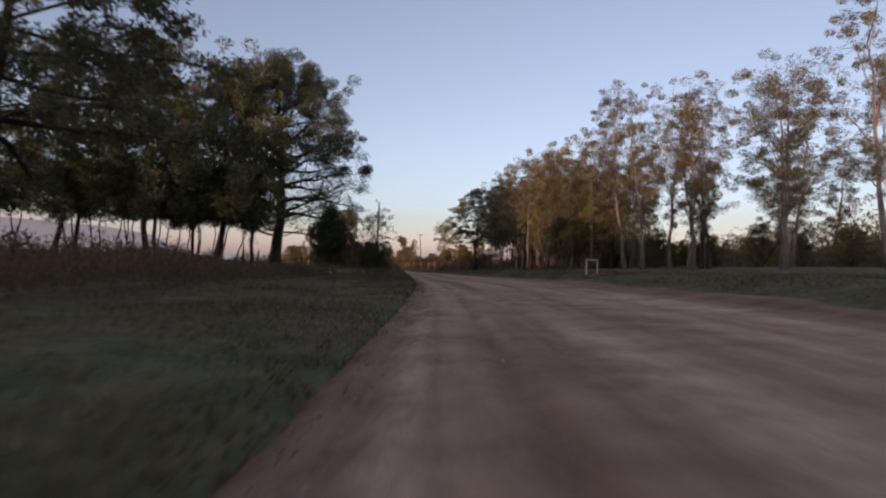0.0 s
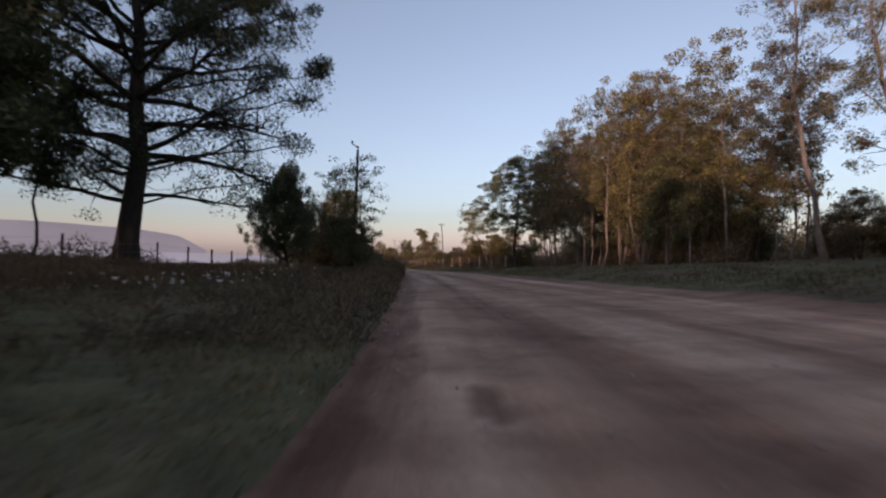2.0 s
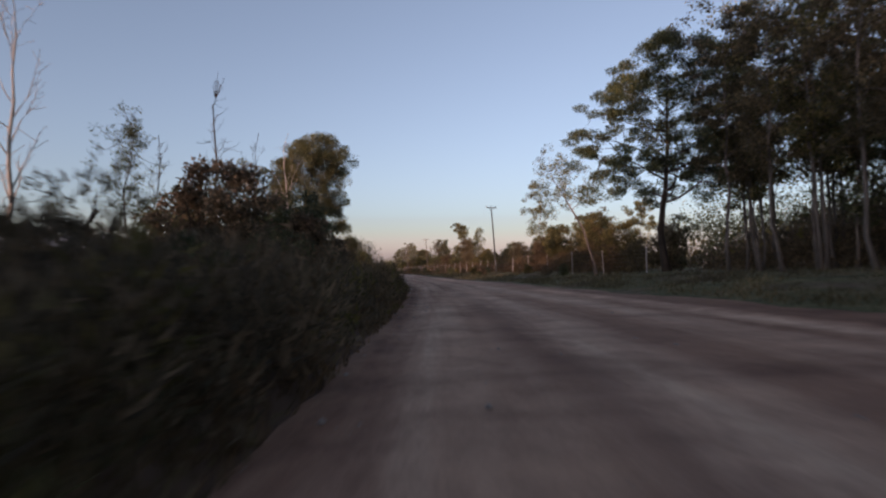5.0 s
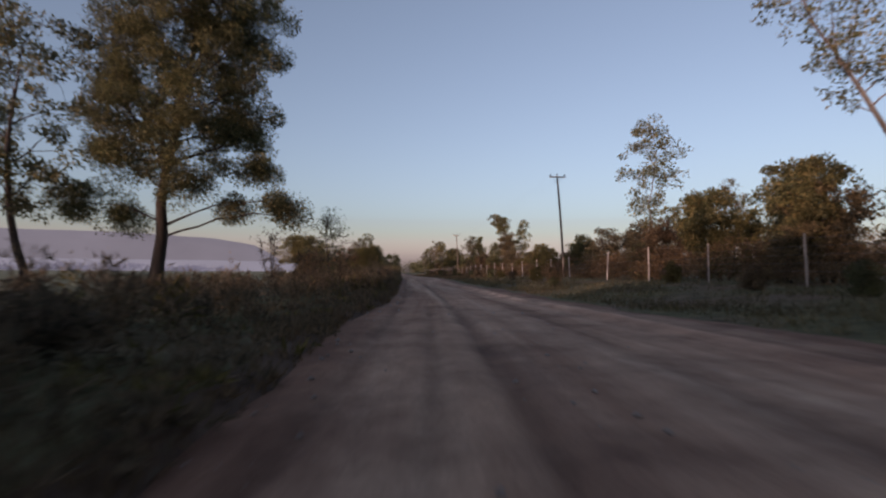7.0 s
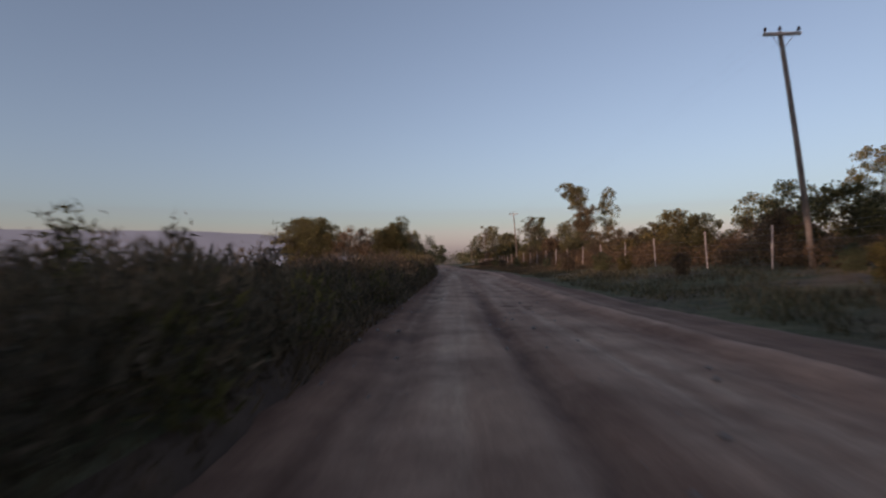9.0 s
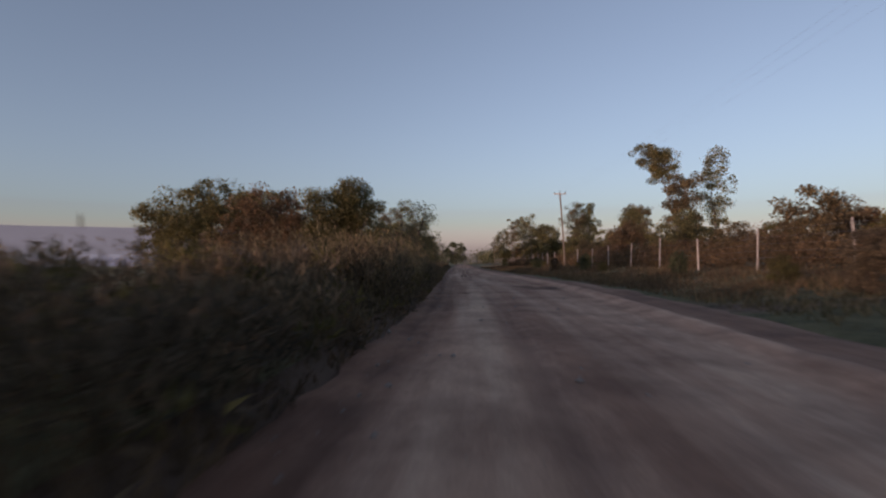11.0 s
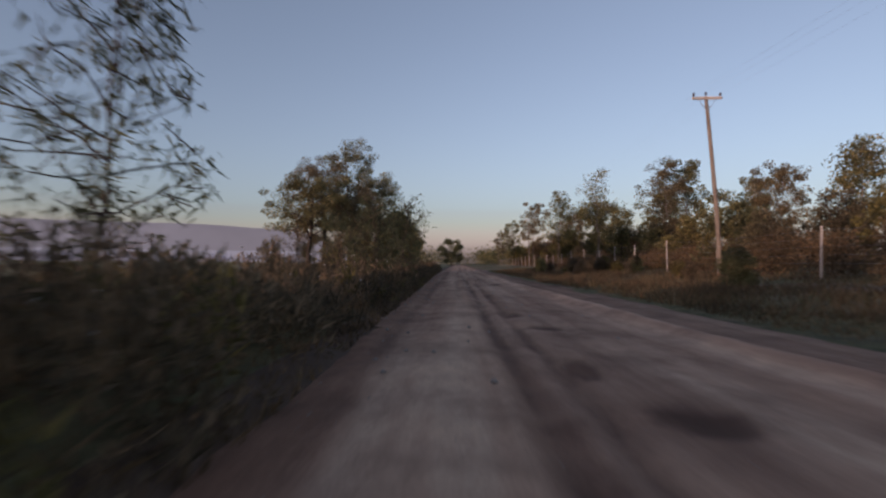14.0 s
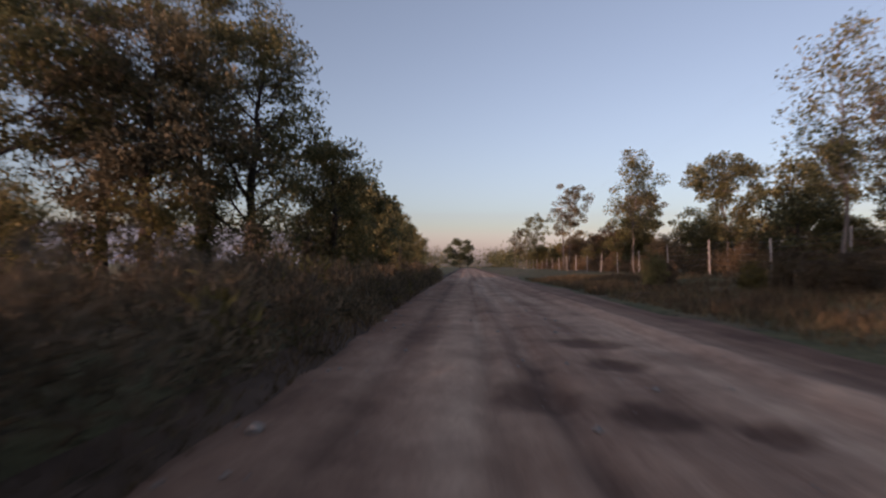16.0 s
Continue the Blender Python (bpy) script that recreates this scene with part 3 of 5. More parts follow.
def tree(name, seed, place, label, bark, leaf_mat, category="tree", group="", **how):
    rng = np.random.default_rng(seed)
    trunk, crown = grow(rng, **how)
    ob = thing(name, place, label, category, group)
    part("trunk", trunk, bark, ob, smoothed=True)
    if len(crown[0]):
        part("crown", crown, leaf_mat, ob)
    return ob


def stand(proto, u, y, size=1.0, turn=0.0, tall=1.0):
    """A copy of a thing on the land at u, y."""
    m = Matrix.Translation(spot(u, y)) @ Euler((0, 0, turn)).to_matrix().to_4x4() @ Matrix.Diagonal((size, size, size * tall, 1))
    return copy_thing(proto, m)


# --- the dark row beside the grass verge
tree("broad_tree", 11, spot(-11.3, 15.0), "dark leafy tree overhanging the grass verge", DARK_BARK, DARK_LEAF, height=10.5, girth=0.3, clear=3.9, spread=5.9,
     limbs=26, angle=2, rise=0.0, profile="flat", fill=190, puff=0.6, dense=84, leaf=(0.2, 0.12), droop=0.4)
tree("spreading_pine", 12, spot(-12.4, 49.6), "huge dark spreading pine with a thick trunk", DARK_BARK, PINE_LEAF, height=19.5, girth=0.55, clear=4.0, spread=8.2,
     limbs=52, angle=4, rise=0.03, profile="round", twigs=8, fill=480, puff=0.7, dense=120, leaf=(0.25, 0.085), droop=0.0, thin_below=9.4, hollow=0.05,
     reach=((7.4, -1.0, 7.6, 0.5), (7.0, -0.4, 5.8, 0.4), (5.6, 0.5, 4.2, 0.35), (7.7, 0.8, 9.4, 0.6)))
ROW = [(-15.1, 42.5, 17.5, 0.28, 1.6), (-12.2, 40.3, 11.5, 0.16, 2.4), (-20.3, 44.2, 18.0, 0.26, 0.2), (-17.8, 45.2, 12.5, 0.16, 0.9), (-19.1, 40.0, 16.5, 0.15, -0.6),
       (-16.8, 36.2, 12.0, 0.15, 0.4), (-22.5, 37.5, 16.0, 0.2, 0.2), (-25.0, 43.0, 13.0, 0.2, 0.0), (-21.5, 29.5, 12.0, 0.18, 0.3), (-27.0, 33.0, 13.0, 0.2, 0.0),
       (-20.5, 22.0, 12.0, 0.2, 0.5)]
for i, (u, y, high, girth, lean) in enumerate(ROW):
    tree("broad_tree", 20 + i, spot(u, y), "dark slender tree in the row along the pasture", DARK_BARK, DARK_LEAF, group="row of dark trees", height=high, girth=girth,
         clear=high * 0.30, spread=high * 0.26, lean=(lean * 0.5, 0), limbs=15, angle=34, rise=0.03, profile="upright", twigs=3, fill=54, puff=0.62, dense=64,
         leaf=(0.25, 0.15), droop=0.3)

THIN = [(-14.2, 44.0, 8.5, 1.0), (-15.8, 41.0, 8.0, -0.6), (-17.0, 43.5, 8.5, 0.8), (-18.4, 42.0, 7.5, 0.3), (-13.4, 38.0, 7.5, 1.2), (-21.2, 42.5, 8.0, 0.6), (-22.3, 40.5, 8.5, -0.5), (-19.6, 37.0, 7.5, 0.9),
        (-23.8, 40.0, 8.5, 0.4), (-16.2, 46.5, 8.0, 1.1), (-26.0, 39.0, 8.0, 0.2), (-18.0, 39.0, 7.5, 1.3), (-20.4, 41.4, 8.0, -0.9), (-17.4, 47.0, 8.5, 1.6), (-22.0, 44.5, 9.0, 1.0),
        (-24.6, 41.0, 8.0, -0.4), (-14.9, 47.5, 8.0, 1.4), (-19.3, 46.0, 9.0, 0.7), (-16.0, 39.0, 7.0, 0.5), (-21.0, 38.0, 8.0, 1.1), (-28.0, 42.0, 9.0, 0.3)]
for i, (u, y, high, lean) in enumerate(THIN):
    tree("broad_tree", 220 + i, spot(u, y), "thin leaning young tree under the dark row", DARK_BARK, DARK_LEAF, group="row of dark trees", height=high, girth=0.075, clear=high * 0.5,
         spread=high * 0.2, lean=(lean, 0), limbs=9, angle=40, rise=0.05, profile="umbrella", twigs=3, fill=22, puff=0.6, dense=40, leaf=(0.24, 0.17), wander=0.14)

# --- round the near power pole
tree("pine_tree", 40, spot(-9.1, 64.4), "dark conical young pine among shrubs", DARK_BARK, PINE_LEAF, height=7.7, girth=0.17, clear=0.9, spread=3.3, limbs=70, angle=14,
     rise=0.2, profile="spire", twigs=5, fill=150, puff=0.22, dense=44, leaf=(0.2, 0.05), droop=-0.9, flat=1.4, shoots=1, hollow=0.1)
tree("gum_tree", 41, spot(-2.9, 54.6), "thin airy gum tree beside a power pole", DARK_BARK, WATTLE_LEAF, height=6.6, girth=0.06, clear=3.0, spread=1.5, limbs=14, angle=45,
     profile="upright", fill=26, puff=0.34, dense=15, leaf=(0.2, 0.08), droop=0.7)
tree("gum_tree", 42, spot(-4.5, 54.4), "thin airy gum tree above shrubs", DARK_BARK, WATTLE_LEAF, height=6.3, girth=0.06, clear=2.8, spread=1.4, limbs=13, angle=45,
     profile="upright", fill=22, puff=0.34, dense=15, leaf=(0.2, 0.08), droop=0.7)
tree("dead_conifer", 43, spot(-8.0, 84.1), "dead spiky conifer with bare upright shoots", DARK_BARK, PINE_LEAF, height=8.4, girth=0.11, clear=1.2, spread=2.2, limbs=30,
     angle=48, rise=0.12, profile="cone", fill=50, puff=0.35, dense=34, leaf=(0.2, 0.03), droop=-0.6, bare_top=0.5)
tree("dead_tree", 44, spot(-13.7, 81.2), "thin bare dead tree with pale branches", GREY_WOOD, None, height=11.0, girth=0.1, clear=2.6, spread=2.6, limbs=15, angle=50,
     rise=0.12, profile="upright", twigs=7, fill=0, puff=0.3, dense=0)
tree("dead_tree", 45, spot(-6.4, 88.0), "bare twiggy dead tree behind shrubs", GREY_WOOD, None, height=7.5, girth=0.07, clear=2.0, spread=1.8, limbs=12, angle=50,
     rise=0.1, profile="upright", twigs=4, fill=0, puff=0.3, dense=0)
for i, (u, y, high) in enumerate([(-10.9, 85.5, 6.6), (-9.6, 86.8, 6.0), (-7.2, 86.2, 7.0)]):
    tree("dead_tree", 230 + i, spot(u, y), "bare twiggy dead tree behind shrubs", DARK_BARK, None, height=high, girth=0.06, clear=1.6, spread=1.5, limbs=18, angle=56,
         rise=0.1, profile="upright", twigs=7, fill=0, puff=0.3, dense=0)
tree("gum_tree", 46, spot(-9.6, 108.0), "large gum tree with clumped brown-green foliage", DARK_BARK, GUM_LEAF, height=11.7, girth=0.27, clear=4.5, spread=3.9, lean=(2.0, 0.0),
     limbs=26, angle=12, rise=0.04, profile="flat", twigs=3, fill=290, puff=0.58, dense=160, leaf=(0.14, 0.075), droop=0.4, flat=0.8,
     reach=((4.3, -0.4, 3.2, 0.5), (4.8, -0.5, 2.7, 0.4), (2.6, 0.2, 2.9, 0.5), (3.6, 0.1, 4.3, 0.7), (-3.4, 0.5, 3.2, 0.9), (1.4, -1.0, 3.6, 0.7), (-1.6, 0.6, 2.8, 0.7)))
tree("gum_tree", 47, spot(-13.1, 106.6), "smaller gum tree beside the pasture", DARK_BARK, GUM_LEAF, height=9.5, girth=0.15, clear=2.8, spread=3.0, limbs=12, angle=35,
     profile="umbrella", fill=36, puff=0.5, dense=55, leaf=(0.21, 0.12), droop=0.5)
for i, (u, y, high) in enumerate([(-6.4, 111.4, 2.7), (-5.1, 114.6, 2.1), (-4.9, 112.2, 1.9), (-5.9, 116.4, 2.0), (-3.4, 113.0, 1.6)]):
    tree("dry_bush", 50 + i, spot(u, y), "bare twiggy dry bush sticking out of the brush", DARK_BARK, DRY_LEAF, "bush", "dry bushes", height=high, girth=0.016, clear=0.6, spread=0.9,
         stems=4, limbs=20, angle=58, rise=0.06, profile="upright", twigs=4, fill=34, puff=0.16, dense=4, leaf=(0.1, 0.04))
tree("gum_tree", 49, spot(-11.3, 84.0), "sparse grey sapling with a thin airy top", DARK_BARK, WATTLE_LEAF, height=6.9, girth=0.06, clear=3.0, spread=1.2, limbs=16, angle=52,
     profile="upright", twigs=4, fill=26, puff=0.3, dense=16, leaf=(0.16, 0.05), droop=0.5)
tree("gum_tree", 48, spot(-9.4, 94.5), "sparse gum sapling above the brush", DARK_BARK, WATTLE_LEAF, height=5.4, girth=0.06, clear=1.6, spread=1.7, limbs=11, angle=45,
     profile="upright", fill=18, puff=0.35, dense=20, leaf=(0.22, 0.09), droop=0.6)

# --- along the brush on the pasture side
tree("leafy_bush", 60, spot(-4.9, 161.4), "tall rounded olive-brown bush by the road", DARK_BARK, OLIVE_LEAF, "bush", height=4.3, girth=0.14, clear=0.5, spread=2.1, stems=4,
     limbs=20, angle=38, profile="round", fill=90, puff=0.52, dense=120, leaf=(0.15, 0.08), droop=0.1)
for i, (u, y, high) in enumerate([(-11.2, 161.8, 4.5), (-13.8, 163.6, 4.3)]):
    tree("leafy_bush", 65 + i, spot(u, y), "rounded olive bush in the pasture edge", DARK_BARK, OLIVE_LEAF, "bush", height=high, girth=0.12, clear=0.5, spread=2.1, stems=4,
         limbs=18, angle=38, profile="round", fill=80, puff=0.45, dense=60, leaf=(0.16, 0.09), droop=0.1)
tree("leafy_bush", 61, spot(-8.0, 161.4), "rounded dry brown bush behind the brush", DARK_BARK, DRY_LEAF, "bush", height=4.0, girth=0.12, clear=0.4, spread=2.4, stems=4,
     limbs=18, angle=38, profile="round", fill=80, puff=0.45, dense=60, leaf=(0.16, 0.09), droop=0.1)
WATTLES = [(-2.2, 189.3, 2.75, 0.0), (-1.75, 191.9, 2.9, 0.3), (-3.9, 193.7, 2.6, -0.3), (-3.7, 109.8, 3.25, 0.0), (-5.7, 52.4, 3.6, 0.0), (-2.1, 160.6, 3.4, 0.7), (-3.0, 179.3, 3.6, 0.1)]
for i, (u, y, high, lean) in enumerate(WATTLES):
    tree("wattle_sapling", 70 + i, spot(u, y), "thin sapling with hanging narrow leaves", DARK_BARK, WATTLE_LEAF, "sapling", "roadside saplings", height=high, girth=0.03,
         clear=0.6, spread=1.0, lean=(lean, 0), limbs=24, angle=34, rise=0.0, profile="upright", twigs=5, fill=80, puff=0.17, dense=7, leaf=(0.15, 0.026), droop=0.8)
tree("umbrella_tree", 80, spot(-17.8, 185.2), "broad round tree with forked branches in the pasture edge", DARK_BARK, OLIVE_LEAF, height=7.1, girth=0.34, clear=2.3, spread=5.1,
     stems=3, limbs=33, angle=34, rise=0.05, profile="round", twigs=2, fill=170, puff=0.8, dense=150, leaf=(0.16, 0.09), droop=0.0, flat=0.55)
tree("spire_shrub", 81, spot(-4.9, 174.0), "upright dark shrub with narrow spires", DARK_BARK, DARK_LEAF, "shrub", height=2.9, girth=0.04, clear=0.4, spread=0.45, stems=3,
     limbs=24, angle=74, profile="upright", fill=40, puff=0.2, dense=30, leaf=(0.12, 0.03), droop=-0.5)
for i, (u, y, high) in enumerate([(-6.1, 178.0, 2.5), (-5.3, 178.4, 1.9), (-4.1, 178.0, 2.1), (-7.1, 181.0, 2.2), (-5.5, 181.0, 2.4), (-6.4, 180.0, 1.9), (-8.2, 181.0, 2.6), (-4.7, 179.2, 1.7), (-3.7, 176.6, 1.6),
                                  (-9.0, 180.6, 2.4), (-7.6, 178.8, 2.0), (-5.0, 176.8, 1.7), (-4.0, 119.0, 1.5), (-4.3, 119.3, 1.3), (-2.9, 122.2, 1.45)]):
    tree("spiky_weed", 330 + i, spot(u, y), "upright leafy weed sticking out of the brush", DARK_BARK, BRUSH_LEAF if i % 3 else OLIVE_LEAF, "weed", "tall leafy weeds", height=high, girth=0.016, clear=0.5,
         spread=0.34, stems=3 if y > 130 else 2, limbs=16, angle=68, rise=0.06, profile="upright", twigs=1, fill=10, puff=0.12, dense=6, leaf=(0.12, 0.035), droop=-0.5)
CLUMP = [(-9.0, 206.9, 6.0, 3.1, 2.7), (-6.4, 208.6, 5.6, 1.9, 1.7), (-7.4, 213.6, 9.6, 2.7, 2.6), (-5.4, 211.0, 6.9, 2.2, 1.7), (-8.9, 210.6, 8.0, 2.5, 2.2), (-4.2, 214.5, 4.6, 1.5, 0.7),
         (-5.4, 224.0, 4.9, 2.0, 0.6), (-6.4, 233.0, 5.6, 2.4, 0.8), (-7.4, 246.0, 6.4, 2.8, 0.9), (-8.6, 260.0, 7.0, 3.0, 1.0), (-9.2, 276.0, 7.4, 3.2, 1.2), (-10.4, 295.0, 7.6, 3.4, 1.2), (-11.6, 318.0, 8.0, 3.8, 1.2)]
for i, (u, y, high, wide, low) in enumerate(CLUMP):
    close = y < 220
    tree("gum_tree", 90 + i, spot(u, y), "gum tree with clumped olive foliage above the brush", DARK_BARK, RUST_LEAF if i in (1, 4) else GUM_LEAF, group="clump of gum trees", height=high, girth=0.17 if close else 0.2,
         clear=low, spread=wide, limbs=20 if close else 14, angle=20, rise=0.04, profile="flat" if i == 0 else "round", twigs=3 if close else 2, fill=58 if close else 60, puff=0.46 if close else 0.62,
         dense=56 if close else 34, leaf=(0.15, 0.085) if close else (0.34, 0.2), droop=0.3, flat=0.6)

for i, (u, y, high) in enumerate([(-4.2, 209.2, 1.9), (-5.6, 207.6, 2.3), (-7.3, 206.2, 2.0), (-9.4, 208.4, 2.6), (-6.6, 211.4, 2.4), (-10.6, 206.0, 2.2), (-8.0, 208.8, 2.1)]):
    tree("thin_bush", 280 + i, spot(u, y), "thin leafy bush under the clump of gums", DARK_BARK, OLIVE_LEAF if i % 2 else GUM_LEAF, "bush", "bushes under the gum clump", height=high, girth=0.05, clear=0.4,
         spread=0.9, stems=4, limbs=16, angle=55, rise=0.05, profile="upright", twigs=3, fill=30, puff=0.26, dense=22, leaf=(0.12, 0.06), droop=0.3)

# --- open stand of tall gums past the wide verge
tree("gum_tree", 110, spot(30.5, 38.0), "tall gum tree with a forked trunk", PALE_BARK, GUM_LEAF, group="open stand of gums", height=17, girth=0.26, clear=5.0, spread=6.0, limbs=18,
     angle=40, rise=0.05, profile="umbrella", twigs=3, fill=110, puff=0.6, dense=72, leaf=(0.17, 0.09), droop=0.5)
tree("gum_tree", 111, spot(19.4, 33.9), "gum tree with half-bare pale branches", PALE_BARK, GUM_LEAF, group="open stand of gums", height=13, girth=0.12, clear=3.2, spread=4.6, limbs=15,
     angle=55, rise=0.04, profile="upright", twigs=5, fill=16, puff=0.5, dense=12, leaf=(0.27, 0.14))
tree("gum_tree", 112, spot(22.3, 50.8), "very tall slender gum tree", PALE_BARK, RUST_LEAF, group="open stand of gums", height=20.5, girth=0.18, clear=8.0, spread=4.2, limbs=18,
     angle=48, rise=0.05, profile="upright", twigs=3, fill=110, puff=0.55, dense=70, leaf=(0.17, 0.09), droop=0.5)
tree("gum_tree", 113, spot(22.5, 39.5), "tall pale gum tree with a spreading top", PALE_BARK, RUST_LEAF, group="open stand of gums", height=16.5, girth=0.17, clear=6.5, spread=4.6, limbs=15,
     angle=55, rise=0.04, profile="umbrella", twigs=4, fill=80, puff=0.5, dense=60, leaf=(0.17, 0.09), droop=0.5)
STAND = [(34.0, 30.0, 16), (38.5, 46.0, 17), (29.0, 27.0, 19), (36.0, 22.0, 17), (27.5, 45.0, 17), (44.0, 38.0, 16), (46.0, 56.0, 15), (48.0, 50.0, 15), (25.0, 31.5, 15), (21.4, 45.6, 15)]
for i, (u, y, high) in enumerate(STAND):
    tree("gum_tree", 120 + i, spot(u, y), "tall open-crowned gum tree on the grass", PALE_BARK, RUST_LEAF if i % 3 == 1 else GUM_LEAF, group="open stand of gums", height=high,
         girth=0.2, clear=high * 0.3, spread=high * 0.27, lean=((-1.8, 1.2, -0.6)[i % 3], 0), limbs=16, angle=46, rise=0.05, profile="umbrella" if i % 2 else "upright", twigs=3, fill=70, puff=0.5,
         dense=66, leaf=(0.17, 0.09), droop=0.5)

tree("gum_tree", 130, spot(24.2, 40.0), "gum tree with a dark leaning trunk forking low", DARK_BARK, GUM_LEAF, group="open stand of gums", height=14.5, girth=0.3, clear=3.4, spread=3.4, lean=(-0.6, 0),
     stems=3, limbs=24, angle=58, rise=0.03, profile="umbrella", twigs=5, fill=40, puff=0.42, dense=44, leaf=(0.16, 0.08), droop=0.6)
tree("gum_tree", 131, spot(24.6, 46.0), "tall gum tree with half-bare upswept branches", PALE_BARK, GUM_LEAF, group="open stand of gums", height=17.0, girth=0.2, clear=4.0, spread=3.8, lean=(1.2, 0),
     limbs=20, angle=60, rise=0.03, profile="umbrella", twigs=5, fill=36, puff=0.42, dense=38, leaf=(0.16, 0.08), droop=0.6)
for i, (u, y, high, wide) in enumerate([(33.0, 52.0, 3.6, 2.2), (37.0, 49.0, 4.6, 2.4), (30.0, 53.5, 2.8, 1.8), (41.0, 47.5, 5.0, 2.6), (45.0, 45.0, 4.2, 2.6), (49.0, 43.0, 5.2, 2.8), (27.6, 54.0, 4.4, 2.0), (53.0, 40.0, 4.4, 2.8)]):
    tree("scrub_bush", 270 + i, spot(u, y), "brown-olive bush at the feet of the open gums", DARK_BARK, (RUST_LEAF, GUM_LEAF, OLIVE_LEAF)[i % 3], "bush", "bushes under the open gums", height=high, girth=0.12,
         clear=0.4, spread=wide, stems=4, limbs=18, angle=42, profile="round", twigs=2, fill=70, puff=0.45, dense=46, leaf=(0.18, 0.1), droop=0.2)

# --- the dense plantation
GUMS = []
for i in range(6):
    GUMS.append(tree("plantation_gum", 140 + i, spot(17.5 + 0.8 * (i % 2), 64 + 5.4 * i), "slender plantation gum with a rusty-brown crown", PALE_BARK, RUST_LEAF if i % 2 else GUM_LEAF,
                     group="gum plantation", height=14.8 + (i * 7 % 5) * 0.7, girth=0.09 + 0.012 * (i % 3), clear=4.4 + 0.6 * (i % 3), spread=2.9, limbs=12, angle=34,
                     rise=0.05, profile="umbrella", fill=32, puff=0.6, dense=34, leaf=(0.25, 0.15)))
lay = random.Random(5)
for row in range(6):
    for k in range(13):
        u, y = 17.0 + 2.7 * row + lay.uniform(-1.1, 1.1), 60.5 + 2.8 * k + lay.uniform(-1.0, 1.0)
        if row == 0 and k % 2 == 0:
            continue
        stand(lay.choice(GUMS), u, y, lay.uniform(0.82, 1.08), lay.uniform(0, 6.28), lay.uniform(0.92, 1.08))
for u, y, size in ((18.0, 90.5, 1.0), (19.6, 94.0, 1.02), (20.6, 87.0, 1.05), (22.5, 97.0, 1.0)):
    stand(GUMS[int(y) % 6], u, y, size, u, 1.0)
for i, (u, y, high) in enumerate([(18.6, 61.5, 8.2), (21.5, 63.8, 9.4), (19.2, 68.0, 7.6), (22.4, 71.5, 9.0), (19.6, 76.5, 8.0), (23.0, 80.5, 9.2), (20.4, 85.0, 8.4), (25.0, 60.5, 7.4), (26.5, 67.0, 9.0)]):
    tree("dark_tree", 260 + i, spot(u, y), "leafy tree in the lower storey of the plantation", DARK_BARK, GUM_LEAF if i % 3 else DARK_LEAF, group="plantation lower storey", height=high, girth=0.11, clear=2.2, spread=2.7,
         limbs=16, angle=24, rise=0.04, profile="round", twigs=2, fill=44, puff=0.55, dense=36, leaf=(0.24, 0.15), droop=0.2)
tree("umbrella_pine", 160, spot(15.6, 96.1), "flat-topped pine with level boughs at the plantation end", DARK_BARK, PINE_LEAF, "tree", height=14.8, girth=0.26, clear=5.0, spread=6.1,
     limbs=28, angle=8, rise=0.04, profile="flat", fill=260, puff=0.66, dense=95, leaf=(0.28, 0.1), droop=-0.3, flat=0.45)

# --- scrub behind the fence
SCRUB = []
for i in range(5):
    SCRUB.append(tree("scrub_tree", 170 + i, spot(16.0 + 1.1 * (i % 3), 104 + 6.0 * i), "low bushy scrub tree behind the fence", DARK_BARK, (OLIVE_LEAF, RUST_LEAF, GUM_LEAF, DRY_LEAF, RUST_LEAF)[i],
                      "scrub tree", "scrub behind the fence", height=4.0 + 0.35 * (i % 3), girth=0.1, clear=0.5, spread=1.9, stems=3, limbs=12, angle=45, profile="round",
                      twigs=1, fill=46, puff=0.5, dense=34, leaf=(0.24, 0.16), droop=0.1))
for k in range(112):
    y = 98 + 2.0 * k + lay.uniform(-1.2, 1.2)
    u = 14.6 + (k % 3) * 2.6 + lay.uniform(-0.6, 1.2)
    stand(lay.choice(SCRUB), u, y, lay.uniform(0.5, 0.95) * (1.25 if y > 213 else 1.0), lay.uniform(0, 6.28), lay.uniform(0.85, 1.1))
TALL = [(15.6, 123.3, 11.0, 2.3, 0), (19.2, 185.5, 7.8, 2.4, 1), (22.4, 187.0, 10.3, 1.4, 0), (20.2, 203.4, 6.8, 1.7, 0), (17.5, 221.5, 9.4, 2.2, 1), (19.8, 223.2, 9.5, 3.0, 0), (9.9, 213.8, 7.2, 1.5, 0),
        (27.0, 222.0, 9.0, 3.0, 1), (30.0, 232.0, 9.5, 3.0, 0), (16.5, 111.0, 5.6, 2.0, 0), (15.0, 116.0, 4.8, 1.8, 0), (28.2, 136.2, 8.9, 2.2, 1), (33.0, 134.4, 10.0, 3.4, 0), (36.0, 160.0, 9.3, 3.4, 0), (11.8, 237.5, 9.1, 1.9, 0),
        (13.0, 268.0, 11.2, 3.6, 1), (13.5, 302.5, 10.6, 3.8, 0), (14.0, 340.0, 10.5, 4.0, 1), (16.0, 250.0, 7.5, 3.0, 1), (14.6, 230.0, 6.8, 2.6, 0), (21.0, 232.0, 8.0, 3.0, 0)]
